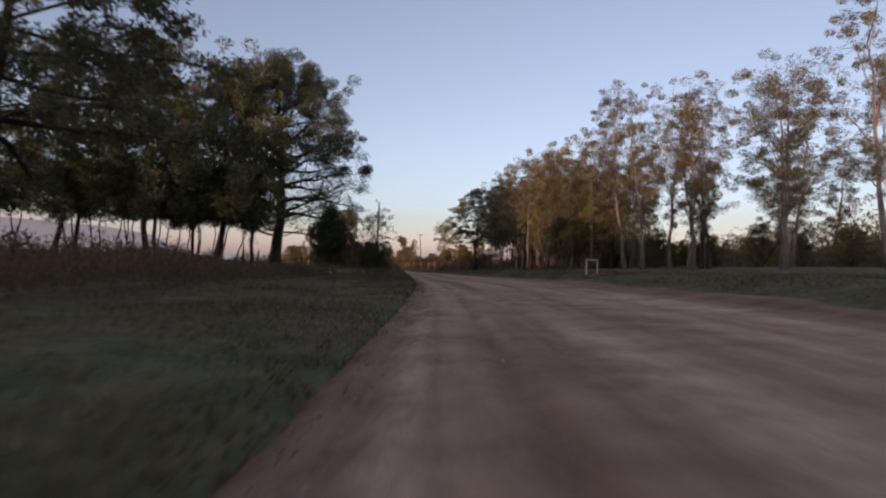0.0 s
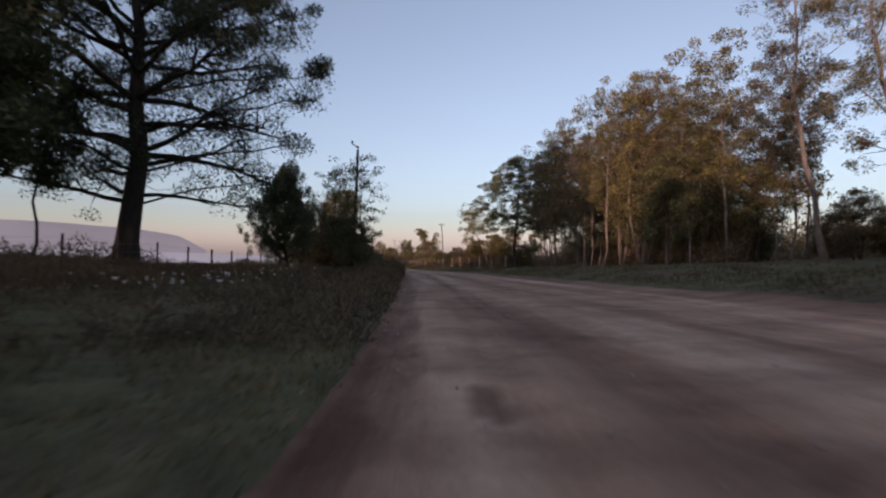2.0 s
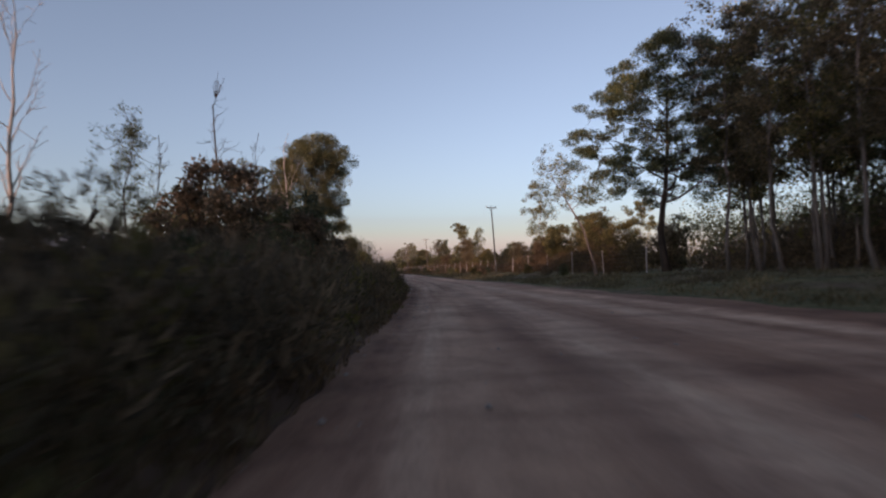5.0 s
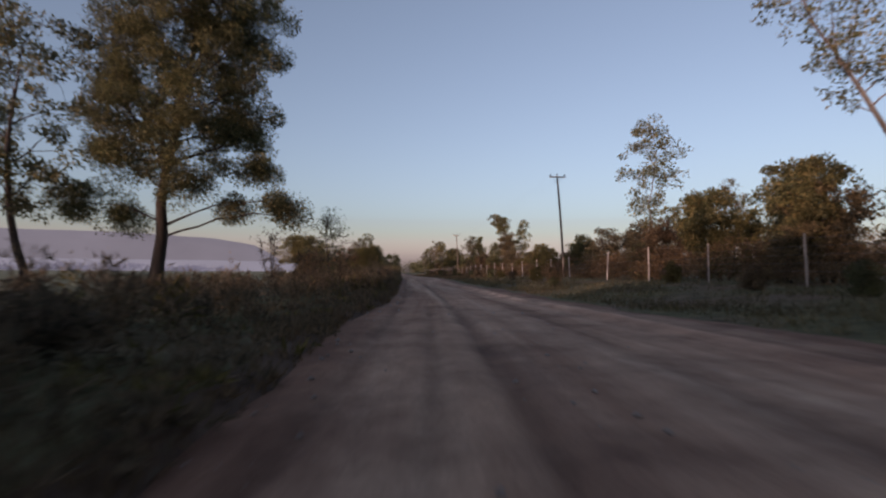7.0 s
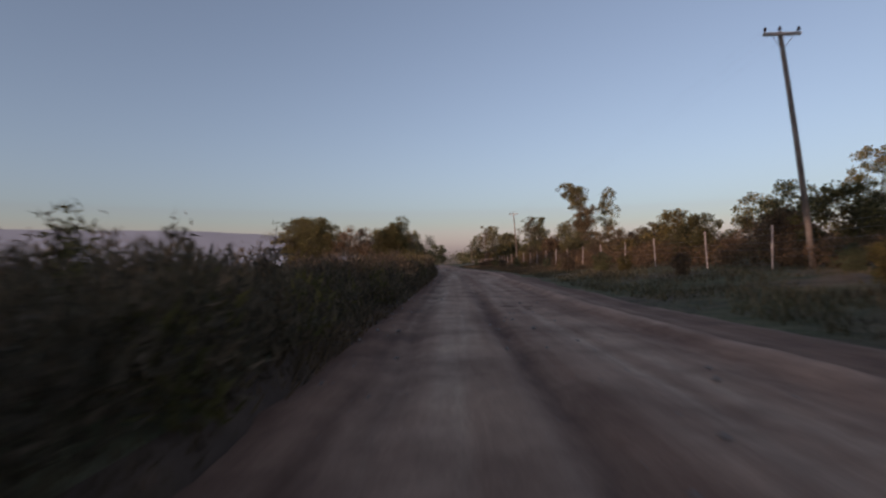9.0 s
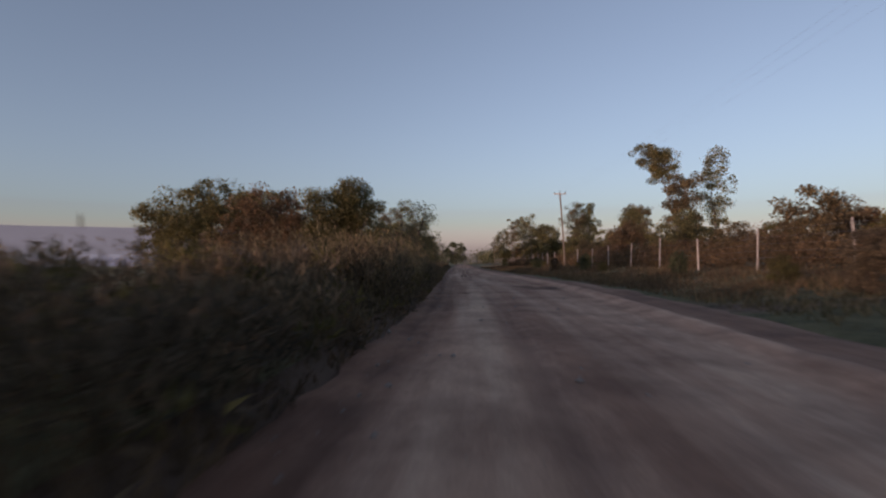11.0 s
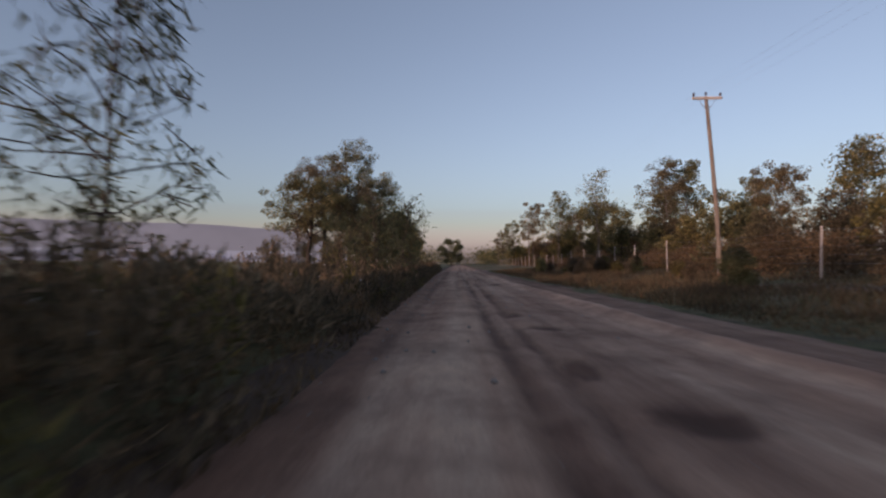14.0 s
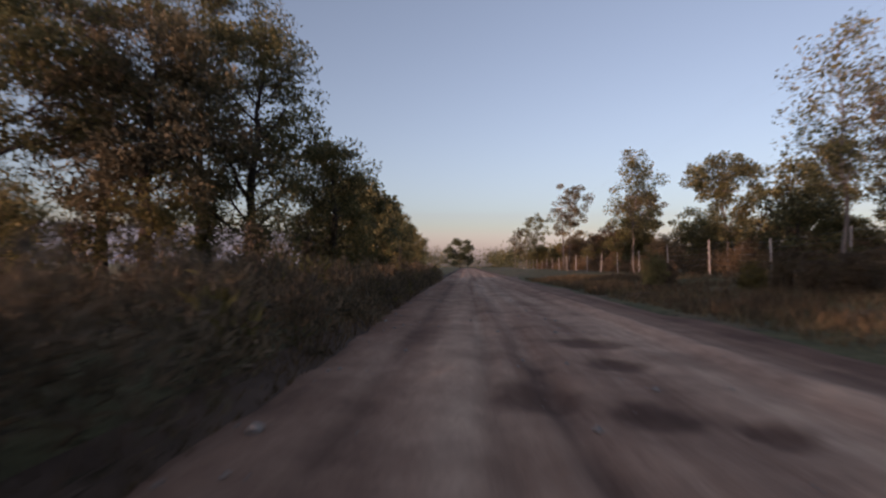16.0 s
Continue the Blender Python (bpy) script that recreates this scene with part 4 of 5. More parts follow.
for i, (u, y, high, wide, rusty) in enumerate(TALL):
    tree("gum_tree", 180 + i, spot(u, y), "gum tree rising above the scrub behind the fence", PALE_BARK, RUST_LEAF if rusty else GUM_LEAF, group="gums behind the fence", height=high,
         girth=min(0.085, 0.011 * high), clear=high * 0.34, spread=wide, limbs=15, angle=42, rise=0.05, profile="upright" if high / wide > 3.4 else "umbrella", fill=48, puff=0.52,
         dense=52 if high / wide < 3.8 else 26 if y > 220 or y < 210 else 15, leaf=(0.23, 0.14) if y > 220 or y < 210 else (0.17, 0.1))
tree("gum_tree", 199, spot(13.0, 101.6), "airy gum tree leaning towards the road", PALE_BARK, GUM_LEAF, height=9.4, girth=0.13, clear=5.2, spread=2.7, lean=(-3.4, 0), limbs=14,
     angle=40, rise=0.03, profile="umbrella", fill=34, puff=0.42, dense=22, leaf=(0.19, 0.10))
tree("leaning_gum", 200, spot(21.0, 190.5), "gum tree leaning over with a one-sided crown", PALE_BARK, GUM_LEAF, height=11.6, girth=0.13, clear=8.4, spread=2.4, lean=(-3.0, 1.5), limbs=15,
     angle=36, rise=0.05, profile="umbrella", fill=62, puff=0.5, dense=52, leaf=(0.2, 0.12), hollow=0.1)
tree("dark_tree", 201, Vector((-6.4, 397.0, 0.3)), "dark rounded tree where the road vanishes", DARK_BARK, DARK_LEAF, height=10.5, girth=0.3, clear=2.0, spread=6.2, limbs=20, angle=30,
     profile="round", fill=70, puff=1.2, dense=40, leaf=(0.61, 0.4))


# Haze put into the colour: a near-black base with a steady glow.
def haze_glow_material(name, colour, glow):
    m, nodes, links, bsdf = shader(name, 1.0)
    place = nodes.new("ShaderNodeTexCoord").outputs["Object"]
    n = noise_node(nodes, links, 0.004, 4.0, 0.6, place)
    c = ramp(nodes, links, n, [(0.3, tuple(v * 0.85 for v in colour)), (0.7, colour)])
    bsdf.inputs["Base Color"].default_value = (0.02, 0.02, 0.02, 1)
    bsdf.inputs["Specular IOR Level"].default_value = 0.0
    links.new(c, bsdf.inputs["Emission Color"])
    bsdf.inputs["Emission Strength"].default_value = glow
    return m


def far_woods(name, seed, centres, high, wide, label, mat, leaf=0.6, dense=150):
    """Distant woodland nobody could count: lumpy crowns of leaf clumps."""
    rng = np.random.default_rng(seed)
    geos = []
    for x, y in centres:
        low_z = float(land(x - float(line_x(y)), y)) if abs(x) < 300 else 0.5
        h, w = high * rng.uniform(0.6, 1.1), wide * rng.uniform(0.7, 1.3)
        lumps = rng.normal(size=(9, 3)) * [w * 0.4, w * 0.4, h * 0.16] + [x, y, low_z + h * 0.62]
        who = rng.integers(0, 9, dense)
        ball = rng.normal(size=(dense, 3))
        ball /= np.linalg.norm(ball, axis=1, keepdims=True)
        p = lumps[who] + ball * [w * 0.3, w * 0.3, h * 0.2]
        low = np.stack([rng.normal(x, w * 0.4, dense // 2), rng.normal(y, w * 0.4, dense // 2), low_z + rng.uniform(0.1, h * 0.5, dense // 2)], -1)
        geos.append(leaves(rng, np.vstack([p, low]), leaf * 2, leaf))
    ob = part(name, join(geos), mat)
    return tagged(ob, label, "woodland", kind="stuff")


rng = np.random.default_rng(77)
ends = [(float(line_x(y)) + s * rng.uniform(9, 60), y) for y in np.linspace(330, 470, 60) for s in (1,)] + [(float(line_x(y)) - rng.uniform(11, 34), y) for y in np.linspace(325, 470, 30)]
ends += [(rng.uniform(-30, 26), rng.uniform(440, 500)) for _ in range(30)]
far_woods("far_trees", 1, ends, 9.0, 6.0, "distant gum woodland closing the end of the road", GUM_LEAF, 0.35, 170)
side = [(float(line_x(y)) + rng.uniform(58, 120), y) for y in np.linspace(10, 130, 190)]
far_woods("scrub_woodland", 5, side, 7.5, 6.5, "brown scrubby woodland beyond the open gums", RUST_LEAF, 0.24, 480)
deep = [(float(line_x(y)) + u, y) for u, y in zip(rng.uniform(33, 62, 100), rng.uniform(66, 124, 100)) if y > 70 + 1.35 * (u - 33)]
far_woods("deep_plantation", 6, deep, 8.5, 6.0, "dense shaded gums deep in the plantation", GUM_LEAF, 0.15, 600)
back = [(rng.uniform(24, 70) + float(line_x(y)), y) for y in np.linspace(96, 330, 120)]
far_woods("woodland", 2, back, 4.0, 6.0, "low scrubby woodland beyond the fence", OLIVE_LEAF, 0.22, 190)
# unseen trees added behind the camera to keep the low sun off the ground
behind = [(x, rng.uniform(-85, -60)) for x in np.linspace(-260, 60, 110)]
far_woods("woodland_behind", 3, behind, 17.0, 9.0, "unseen woodland added behind the start of the road to cast shade", DARK_LEAF, 0.8, 300)
# far trees whose leaves glow blue-grey, as mist would veil them
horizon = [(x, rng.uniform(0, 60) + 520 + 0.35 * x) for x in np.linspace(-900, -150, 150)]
far_woods("distant_hedgerow", 4, horizon, 6.0, 12.0, "distant line of trees across the pasture, glowing blue-grey for mist", haze_glow_material("far trees with mist glow", (0.062, 0.068, 0.088), 1.0), 0.7, 90)

# ---------------- brush and grass ----------------
def brush_height(u, y):
    """Height of the roadside brush on the pasture side."""
    inset = np.interp(y, [86, 93, 105, 109], [0.0, 1.2, 1.2, 0.0])
    front = 0.12 + 0.88 * smooth(0.0, 0.5, road_left(y) - 0.05 - inset - u + 0.2 * waves(u, y, 1.3, 5.0))
    back = 1 - smooth(5.5, 9.5, -u)
    h = np.interp(y, [28, 40, 52, 64, 75, 86, 102, 109, 150, 175, 200, 235], [0.10, 0.3, 0.5, 0.82, 0.82, 0.55, 0.46, 0.66, 0.80, 0.55, 0.56, 0.6])
    return h * front * (0.35 + 0.65 * back) * (1.0 + 0.4 * waves(u, y, 2.2, 2.0) + 0.22 * waves(u, y, 0.7, 4.0))


def build_brush(name, seed, plants, low, high, mat, label, leaf, each=170, size=0.3):
    """Many small weeds and bushlets, each a ragged dome on thin stems with a height of its own."""
    rng = np.random.default_rng(seed)
    y = rng.uniform(low, high, plants)
    u = road_left(y) - 0.08 - rng.gamma(1.1, 1.8, plants)
    tall = np.maximum(brush_height(u, y), 0.06) * rng.lognormal(0.0, 0.18, plants)
    wide = np.clip(size * rng.uniform(0.6, 1.4, plants) * (0.45 + 0.6 * tall), 0.08, 0.6)
    u = np.minimum(u, road_left(y) - 0.55 * wide)
    foot = np.stack([line_x(y) + u, y, land(u, y)], -1)
    n = rng.poisson(each * np.clip(tall * wide / (0.8 * size), 0.12, 2.0))
    who = np.repeat(np.arange(plants), n)
    ball = rng.normal(size=(len(who), 3))
    ball /= np.linalg.norm(ball, axis=1, keepdims=True)
    ball *= rng.uniform(0.25, 1.0, (len(who), 1)) ** 0.45
    up = 0.52 + 0.48 * ball[:, 2]
    p = foot[who] + np.stack([ball[:, 0] * wide[who], ball[:, 1] * wide[who], tall[who] * up], -1)
    geo = leaves(rng, p, leaf[0], leaf[1], -1.0, ball * 0.9)
    # stems that stick out, with a few leaves near their tips
    k = rng.integers(0, plants, plants * 2)
    tip = foot[k] + rng.normal(size=(len(k), 3)) * [0.14, 0.14, 0.0] + np.stack([0 * tall[k], 0 * tall[k], tall[k] * rng.uniform(0.9, 1.28, len(k))], -1)
    across = rng.normal(size=(len(k), 3)) * [1, 1, 0]
    across *= 0.006 / np.linalg.norm(across, axis=1, keepdims=True)
    stem = np.stack([foot[k] - across, foot[k] + across, tip], 1).reshape(-1, 3)
    along_stem = rng.uniform(0.55, 1.0, (len(k) * 5, 1))
    at = np.repeat(foot[k], 5, 0) * (1 - along_stem) + np.repeat(tip, 5, 0) * along_stem
    tufts = leaves(rng, at, leaf[0] * 0.8, leaf[1] * 0.8, -0.6)
    ob = part(name, join([geo, (stem, np.arange(len(stem)).reshape(-1, 3)), tufts]), mat)
    tagged(ob, label, "brush", kind="stuff")


build_brush("roadside_brush", 1, 4200, 30, 236, BRUSH_LEAF, "dense dark brush along the road edge", (0.12, 0.034), 130)
build_brush("dry_brush", 2, 700, 46, 236, DRY_LEAF, "dry brown weeds mixed into the roadside brush", (0.12, 0.028), 90, 0.26)
build_brush("green_brush", 3, 520, 40, 236, OLIVE_LEAF, "greener shoots among the roadside brush", (0.13, 0.04), 100, 0.28)

def build_weed_band():
    """A band of dry weeds and tussocks below the row of dark trees."""
    rng = np.random.default_rng(51)
    n = 90000
    y, u = rng.uniform(2, 60, n), -6.2 - rng.gamma(2.2, 1.9, n)
    top = 0.58 * (1 + 0.5 * waves(u, y, 1.8, 5.0) + 0.25 * waves(u, y, 0.6, 2.0)) * smooth(-5.6, -7.6, u)
    p = np.stack([line_x(y) + u, y, land(u, y) + np.maximum(top, 0.02) * rng.uniform(0, 1, n) ** 0.7], -1)
    tagged(part("weed_band", leaves(rng, p, 0.16, 0.024, -1.6), DRY_LEAF), "reddish-brown dry weeds below the dark trees", "weeds", kind="stuff")


build_weed_band()


def build_tall_weeds():
    """Tall leafy weeds that stick out of the brush."""
    rng = np.random.default_rng(300)
    kinds = [grow(rng, height=1.9 + 0.2 * i, girth=0.025, clear=0.5, spread=0.5, limbs=14, angle=52, profile="upright", twigs=1, fill=22, puff=0.12, dense=9, leaf=(0.1, 0.035), droop=-0.3) for i in range(4)]
    stalks, blades = [], []
    for k in range(76):
        y = 66 + 2.2 * k + lay.uniform(-1.4, 1.4)
        if 84 < y < 107:
            continue
        size = lay.uniform(0.42, 0.6) if 110 < y < 163 else lay.uniform(0.5, 0.75) if 168 < y < 190 else lay.uniform(0.5, 0.9)
        at, turn = np.array(spot(-2.9 - abs(lay.gauss(0, 2.3)), y)), lay.uniform(0, 6.28)
        c, q = math.cos(turn) * size, math.sin(turn) * size
        m = np.array([[c, q, 0], [-q, c, 0], [0, 0, size]])
        for geo, pile in zip(kinds[k % 4], (stalks, blades)):
            pile.append((geo[0] @ m + at, geo[1]))
    tagged(part("weed_stalks", join(stalks), DARK_BARK), "thin stalks of tall weeds in the brush", "weeds", kind="stuff")
    tagged(part("weed_leaves", join(blades), BRUSH_LEAF), "small leaves of tall roadside weeds", "weeds", kind="stuff")


build_tall_weeds()
BUSHES = []
for i in range(3):
    BUSHES.append(tree("shrub", 310 + i, spot(-3.4 - 0.7 * i, 53.2 + 0.9 * i), "dense dark roadside shrub", DARK_BARK, (DARK_LEAF, BRUSH_LEAF, OLIVE_LEAF)[i], "shrub", "roadside shrubs", height=3.1,
                       girth=0.08, clear=0.25, spread=1.5, stems=4, limbs=12, angle=42, profile="round", twigs=1, fill=62, puff=0.36, dense=48, leaf=(0.17, 0.11), droop=0.1))
SHRUBS = [(-4.6, 56.6, 0.4), (-5.4, 60.5, 0.45), (-3.2, 52.2, 0.6), (-6.8, 63.0, 0.5), (-3.3, 60.0, 0.4), (-3.4, 64.0, 0.4), (-3.3, 68.0, 0.4), (-4.2, 72.5, 0.45),
          (-7.4, 82.0, 1.45), (-9.2, 84.5, 1.35), (-5.6, 86.0, 1.3), (-4.6, 83.0, 0.95), (-4.3, 78.0, 0.7), (-8.4, 89.5, 1.0), (-4.4, 90.0, 0.7)]
for u, y, size in SHRUBS:
    stand(lay.choice(BUSHES), u, y, size, lay.uniform(0, 6.28), lay.uniform(0.85, 1.1))
def fence_u(y):
    return np.interp(y, [95, 110, 127, 141, 400], [13.8, 12.4, 11.3, 11.9, 12.2])


def build_undergrowth():
    """Brown tangle under the scrub behind the fence."""
    rng = np.random.default_rng(31)
    n = 200000
    y = rng.uniform(100, 300, n)
    u = fence_u(y) + 0.35 + rng.gamma(1.5, 2.6, n)
    top = (1.5 + 0.7 * waves(u, y, 2.6, 1.0) + 0.4 * waves(u, y, 0.9, 3.0)) * np.interp(u - fence_u(y), [0.2, 2.4, 8], [0.5, 1.0, 1.2])
    p = np.stack([line_x(y) + u, y, land(u, y) + np.maximum(top, 0.2) * rng.uniform(0, 1, n) ** 0.6], -1)
    tagged(part("undergrowth", leaves(rng, p, 0.15, 0.045, -0.7), DRY_LEAF), "tangled reddish-brown undergrowth behind the fence", "undergrowth", kind="stuff")


build_undergrowth()


def build_row_scrub():
    """Dark tangle at the feet of the row of trees."""
    rng = np.random.default_rng(61)
    n = 60000
    y = rng.uniform(13, 58, n)
    edge = np.interp(y, [13, 20, 30], [-8.0, -9.0, -11.7])
    u = edge - 0.3 - rng.gamma(2.0, 4.0, n)
    top = np.maximum((1.15 + 0.8 * waves(u, y, 2.4, 2.0) + 0.5 * waves(u, y, 0.8, 1.0)) * smooth(0.0, 3.4, edge - u), 0.05)
    p = np.stack([line_x(y) + u, y, land(u, y) + top * rng.uniform(0, 1, n) ** 0.7], -1)
    tagged(part("row_scrub", leaves(rng, p, 0.17, 0.06, -0.9), BRUSH_LEAF), "dark tangled scrub at the feet of the tree row", "undergrowth", kind="stuff")


build_row_scrub()


def build_plantation_floor():
    """Shaded saplings and tangle between the plantation trunks."""
    rng = np.random.default_rng(62)
    n = 105000
    y, u = rng.uniform(56, 104, n), 19.5 + rng.gamma(2.6, 4.5, n)
    inside = y > 58 + 1.1 * np.clip(u - 22, 0, None)
    y, u = y[inside], u[inside]
    n = len(u)
    top = np.maximum((4.6 + 1.3 * waves(u, y, 2.6, 4.0) + 0.8 * waves(u, y, 0.9, 1.0)) * smooth(18.0, 30.0, u), 0.05)
    p = np.stack([line_x(y) + u, y, land(u, y) + top * rng.uniform(0, 1, n) ** 0.75], -1)
    tagged(part("plantation_undergrowth", leaves(rng, p, 0.24, 0.1, -0.5), BRUSH_LEAF), "shaded undergrowth between the plantation trunks", "undergrowth", kind="stuff")


build_plantation_floor()
# low bushes beside the fence
for k in range(26):
    y = 100 + 5.0 * k + lay.uniform(-2, 2)
    stand(BUSHES[k % 3], lay.uniform(6.6, 10.6), y, lay.uniform(0.2, 0.4), lay.uniform(0, 6.28), lay.uniform(0.8, 1.2))
for u, y, size in ((7.8, 211.4, 0.3), (8.8, 211.8, 0.35), (8.2, 213.2, 0.38), (9.8, 212.6, 0.36)):
    stand(BUSHES[1], u, y, size, u, 0.9)
for k in range(12):
    stand(BUSHES[1 + k % 2], lay.uniform(7.0, 11.0), lay.uniform(203, 222), lay.uniform(0.2, 0.36), lay.uniform(0, 6.28), lay.uniform(0.8, 1.1))
# dark understorey of the plantation edge
for k in range(14):
    stand(BUSHES[k % 2], lay.uniform(21.0, 32.0), lay.uniform(58, 96), lay.uniform(0.7, 1.1), lay.uniform(0, 6.28))


def build_grass(name, seed, count, side, low, high, mat, label, tall, wide=0.03, reach=3.2):
    rng = np.random.default_rng(seed)
    y = rng.uniform(low, high, count)
    if side < 0:
        u = road_left(y) - 0.02 - rng.gamma(1.2, reach, count)
    else:
        u = dirt_right(y) + 0.1 + rng.gamma(1.4, 2.4, count)
    keep = waves(u, y, 1.1, 6.0) + 0.6 * waves(u, y, 0.35, 2.0) + rng.normal(0, 0.5, count) > -0.35
    u, y = u[keep], y[keep]
    p = np.stack([line_x(y) + u, y, land(u, y) - 0.02], -1)
    h = tall * (0.6 + 0.4 * waves(u, y, 2.2, 1.0)) * rng.uniform(0.5, 1.4, len(u))
    geo = leaves(rng, p, 1.0, 0.0, -1.6)
    v = geo[0].reshape(-1, 3, 3)
    v = p[:, None] + (v - p[:, None]) * h[:, None, None]
    side_way = rng.normal(size=(len(u), 3)) * [1, 1, 0.1]
    side_way /= np.linalg.norm(side_way, axis=1, keepdims=True)
    v[:, 0] = p - side_way * wide * 0.5
    v[:, 1] = p + side_way * wide * 0.5
    tagged(part(name, (v.reshape(-1, 3), geo[1]), mat), label, "grass", kind="stuff")


build_grass("verge_grass", 11, 110000, -1, -2, 66, GRASS, "short green grass on the sloping verge", 0.13)
build_grass("edge_grass", 16, 60000, -1, 55, 236, DRY_LEAF, "low dark weeds at the foot of the brush", 0.2, 0.022, 0.55)
build_grass("dry_verge_grass", 12, 16000, -1, -2, 66, STRAW, "dry straw tufts in the verge", 0.2)


def build_tall_straw():
    """Tall dry stems standing in the brush by the road."""
    rng = np.random.default_rng(15)
    n = 7000
    y = rng.uniform(147, 162.5, n)
    u = road_left(y) - 0.35 - rng.gamma(1.5, 0.8, n)
    foot = np.stack([line_x(y) + u, y, land(u, y)], -1)
    high = rng.uniform(0.5, 1.1, n) * smooth(163, 158, y)
    stem, faces = leaves(rng, foot, 1.0, 0.02, -2.6)
    v = foot[:, None] + (stem.reshape(-1, 3, 3) - foot[:, None]) * [1, 1, 1] * high[:, None, None]
    heads = leaves(rng, np.repeat(v[:, 2], 4, 0) + rng.normal(size=(4 * n, 3)) * [0.03, 0.03, 0.09], 0.1, 0.02, -1.4)
    tagged(part("tall_straw", join([(v.reshape(-1, 3), faces), heads]), STRAW), "tall dry seeding grass in the roadside brush", "tall grass", kind="stuff")


build_tall_straw()
build_grass("fence_grass", 13, 110000, 1, 0, 235, GRASS, "grass strip between the road and the fence", 0.22, 0.04)
build_grass("fence_weeds", 17, 60000, 1, 150, 235, DRY_LEAF, "dark brown weeds in front of the far fence", 0.36, 0.03)
build_grass("dry_fence_grass", 14, 22000, 1, 60, 235, STRAW, "dry grass along the fence line", 0.34, 0.03)


def scatter(name, seed, count, place, size, mat, label, category):
    """Small flat petals or fallen leaves; place(rng) gives u, y and the height above the land."""
    rng = np.random.default_rng(seed)
    spots = np.array([place(rng) for _ in range(count)])
    u, y, up = spots.T
    p = np.stack([line_x(y) + u, y, np.where(u < road_left(y), land(u, y), ROAD_Z) + up], -1)
    geo = []
    for k in range(3):
        geo.append(leaves(rng, p, size, size * 0.7, -0.4))
    tagged(part(name, join(geo), mat), label, category, kind="stuff")


PETAL = plain_material("white petals", (0.62, 0.60, 0.56), 0.8)
LITTER = leaf_material("fallen leaves", (0.12, 0.075, 0.05), (0.22, 0.14, 0.10), (0.36, 0.26, 0.20), 0.1)
scatter("white_flowers", 41, 110, lambda r: (r.uniform(-9.0, -4.0), r.uniform(35, 50), r.uniform(0.2, 0.5)), 0.065, PETAL, "small white wildflowers in the verge grass", "flowers")
scatter("seed_heads", 42, 90, lambda r: (r.uniform(-3.0, -1.5), r.uniform(172, 196), r.uniform(0.4, 1.0)), 0.035, PETAL, "pale seed heads in the roadside brush", "flowers")
scatter("leaf_litter", 43, 700, lambda r: (-0.78 + r.normal(0.0, 0.12), r.uniform(0, 60), 0.012), 0.03, LITTER, "fallen leaves along the road edge", "leaf litter")


def build_stones():
    """Pebbles and clods along the road edges."""
    rng = np.random.default_rng(21)
    geos = []
    for k in range(2600):
        y = rng.uniform(0, 232)
        u = float(road_left(y)) + abs(rng.normal(0, 0.3)) if rng.uniform() < 0.45 else rng.uniform(-0.8, 3.4)
        if k % 9 == 0:
            u, y = rng.normal(1.2, 0.4), rng.choice([35.5, 96.0, 121.0, 164.0, 187.0, 206.0]) + rng.normal() * 3.0
        r = 0.006 + 0.028 * rng.uniform() ** 4
        v = np.array([[1, 0, 0], [0, 1, 0], [-1, 0, 0], [0, -1, 0], [0, 0, 0.8], [0, 0, -0.8]]) * r * rng.uniform(0.7, 1.3, (6, 3))
        z, _ = road_height(np.array([u]), np.array([y]))
        geos.append((v + [float(line_x(y)) + u, y, ROAD_Z + z[0] + r * 0.35], np.array([[0, 1, 4], [1, 2, 4], [2, 3, 4], [3, 0, 4], [1, 0, 5], [2, 1, 5], [3, 2, 5], [0, 3, 5]])))
    tagged(part("pebbles", join(geos), plain_material("pale pebble", (0.34, 0.30, 0.27), 0.9)), "scattered pale pebbles and clods on the dirt", "pebbles", kind="stuff")


build_stones()


def build_clod(u, y, wide, label):
    """A lumpy pale clod of earth lying on the road edge."""
    bm = bmesh.new()
    bmesh.ops.create_icosphere(bm, subdivisions=3, radius=wide)
    rng = random.Random(9)
    for v in bm.verts:
        n = 1 + 0.16 * math.sin(19 * v.co.x / wide * 0.2 + 2) * math.cos(3.1 * v.co.y / wide) + rng.uniform(-0.05, 0.05)
        v.co = Vector((v.co.x * n, v.co.y * n * 0.85, v.co.z * n * 0.7))
    mesh = bpy.data.meshes.new("clod")
    bm.to_mesh(mesh)
    bm.free()
    mesh.materials.append(bpy.data.materials["pale pebble"])
    ob = new("clod", mesh)
    ob.location = (float(line_x(y)) + u, y, ROAD_Z + wide * 0.45)
    tagged(ob, label, "clod")


build_clod(-1.14, 201.2, 0.045, "pale dry clod of earth lying at the road edge")


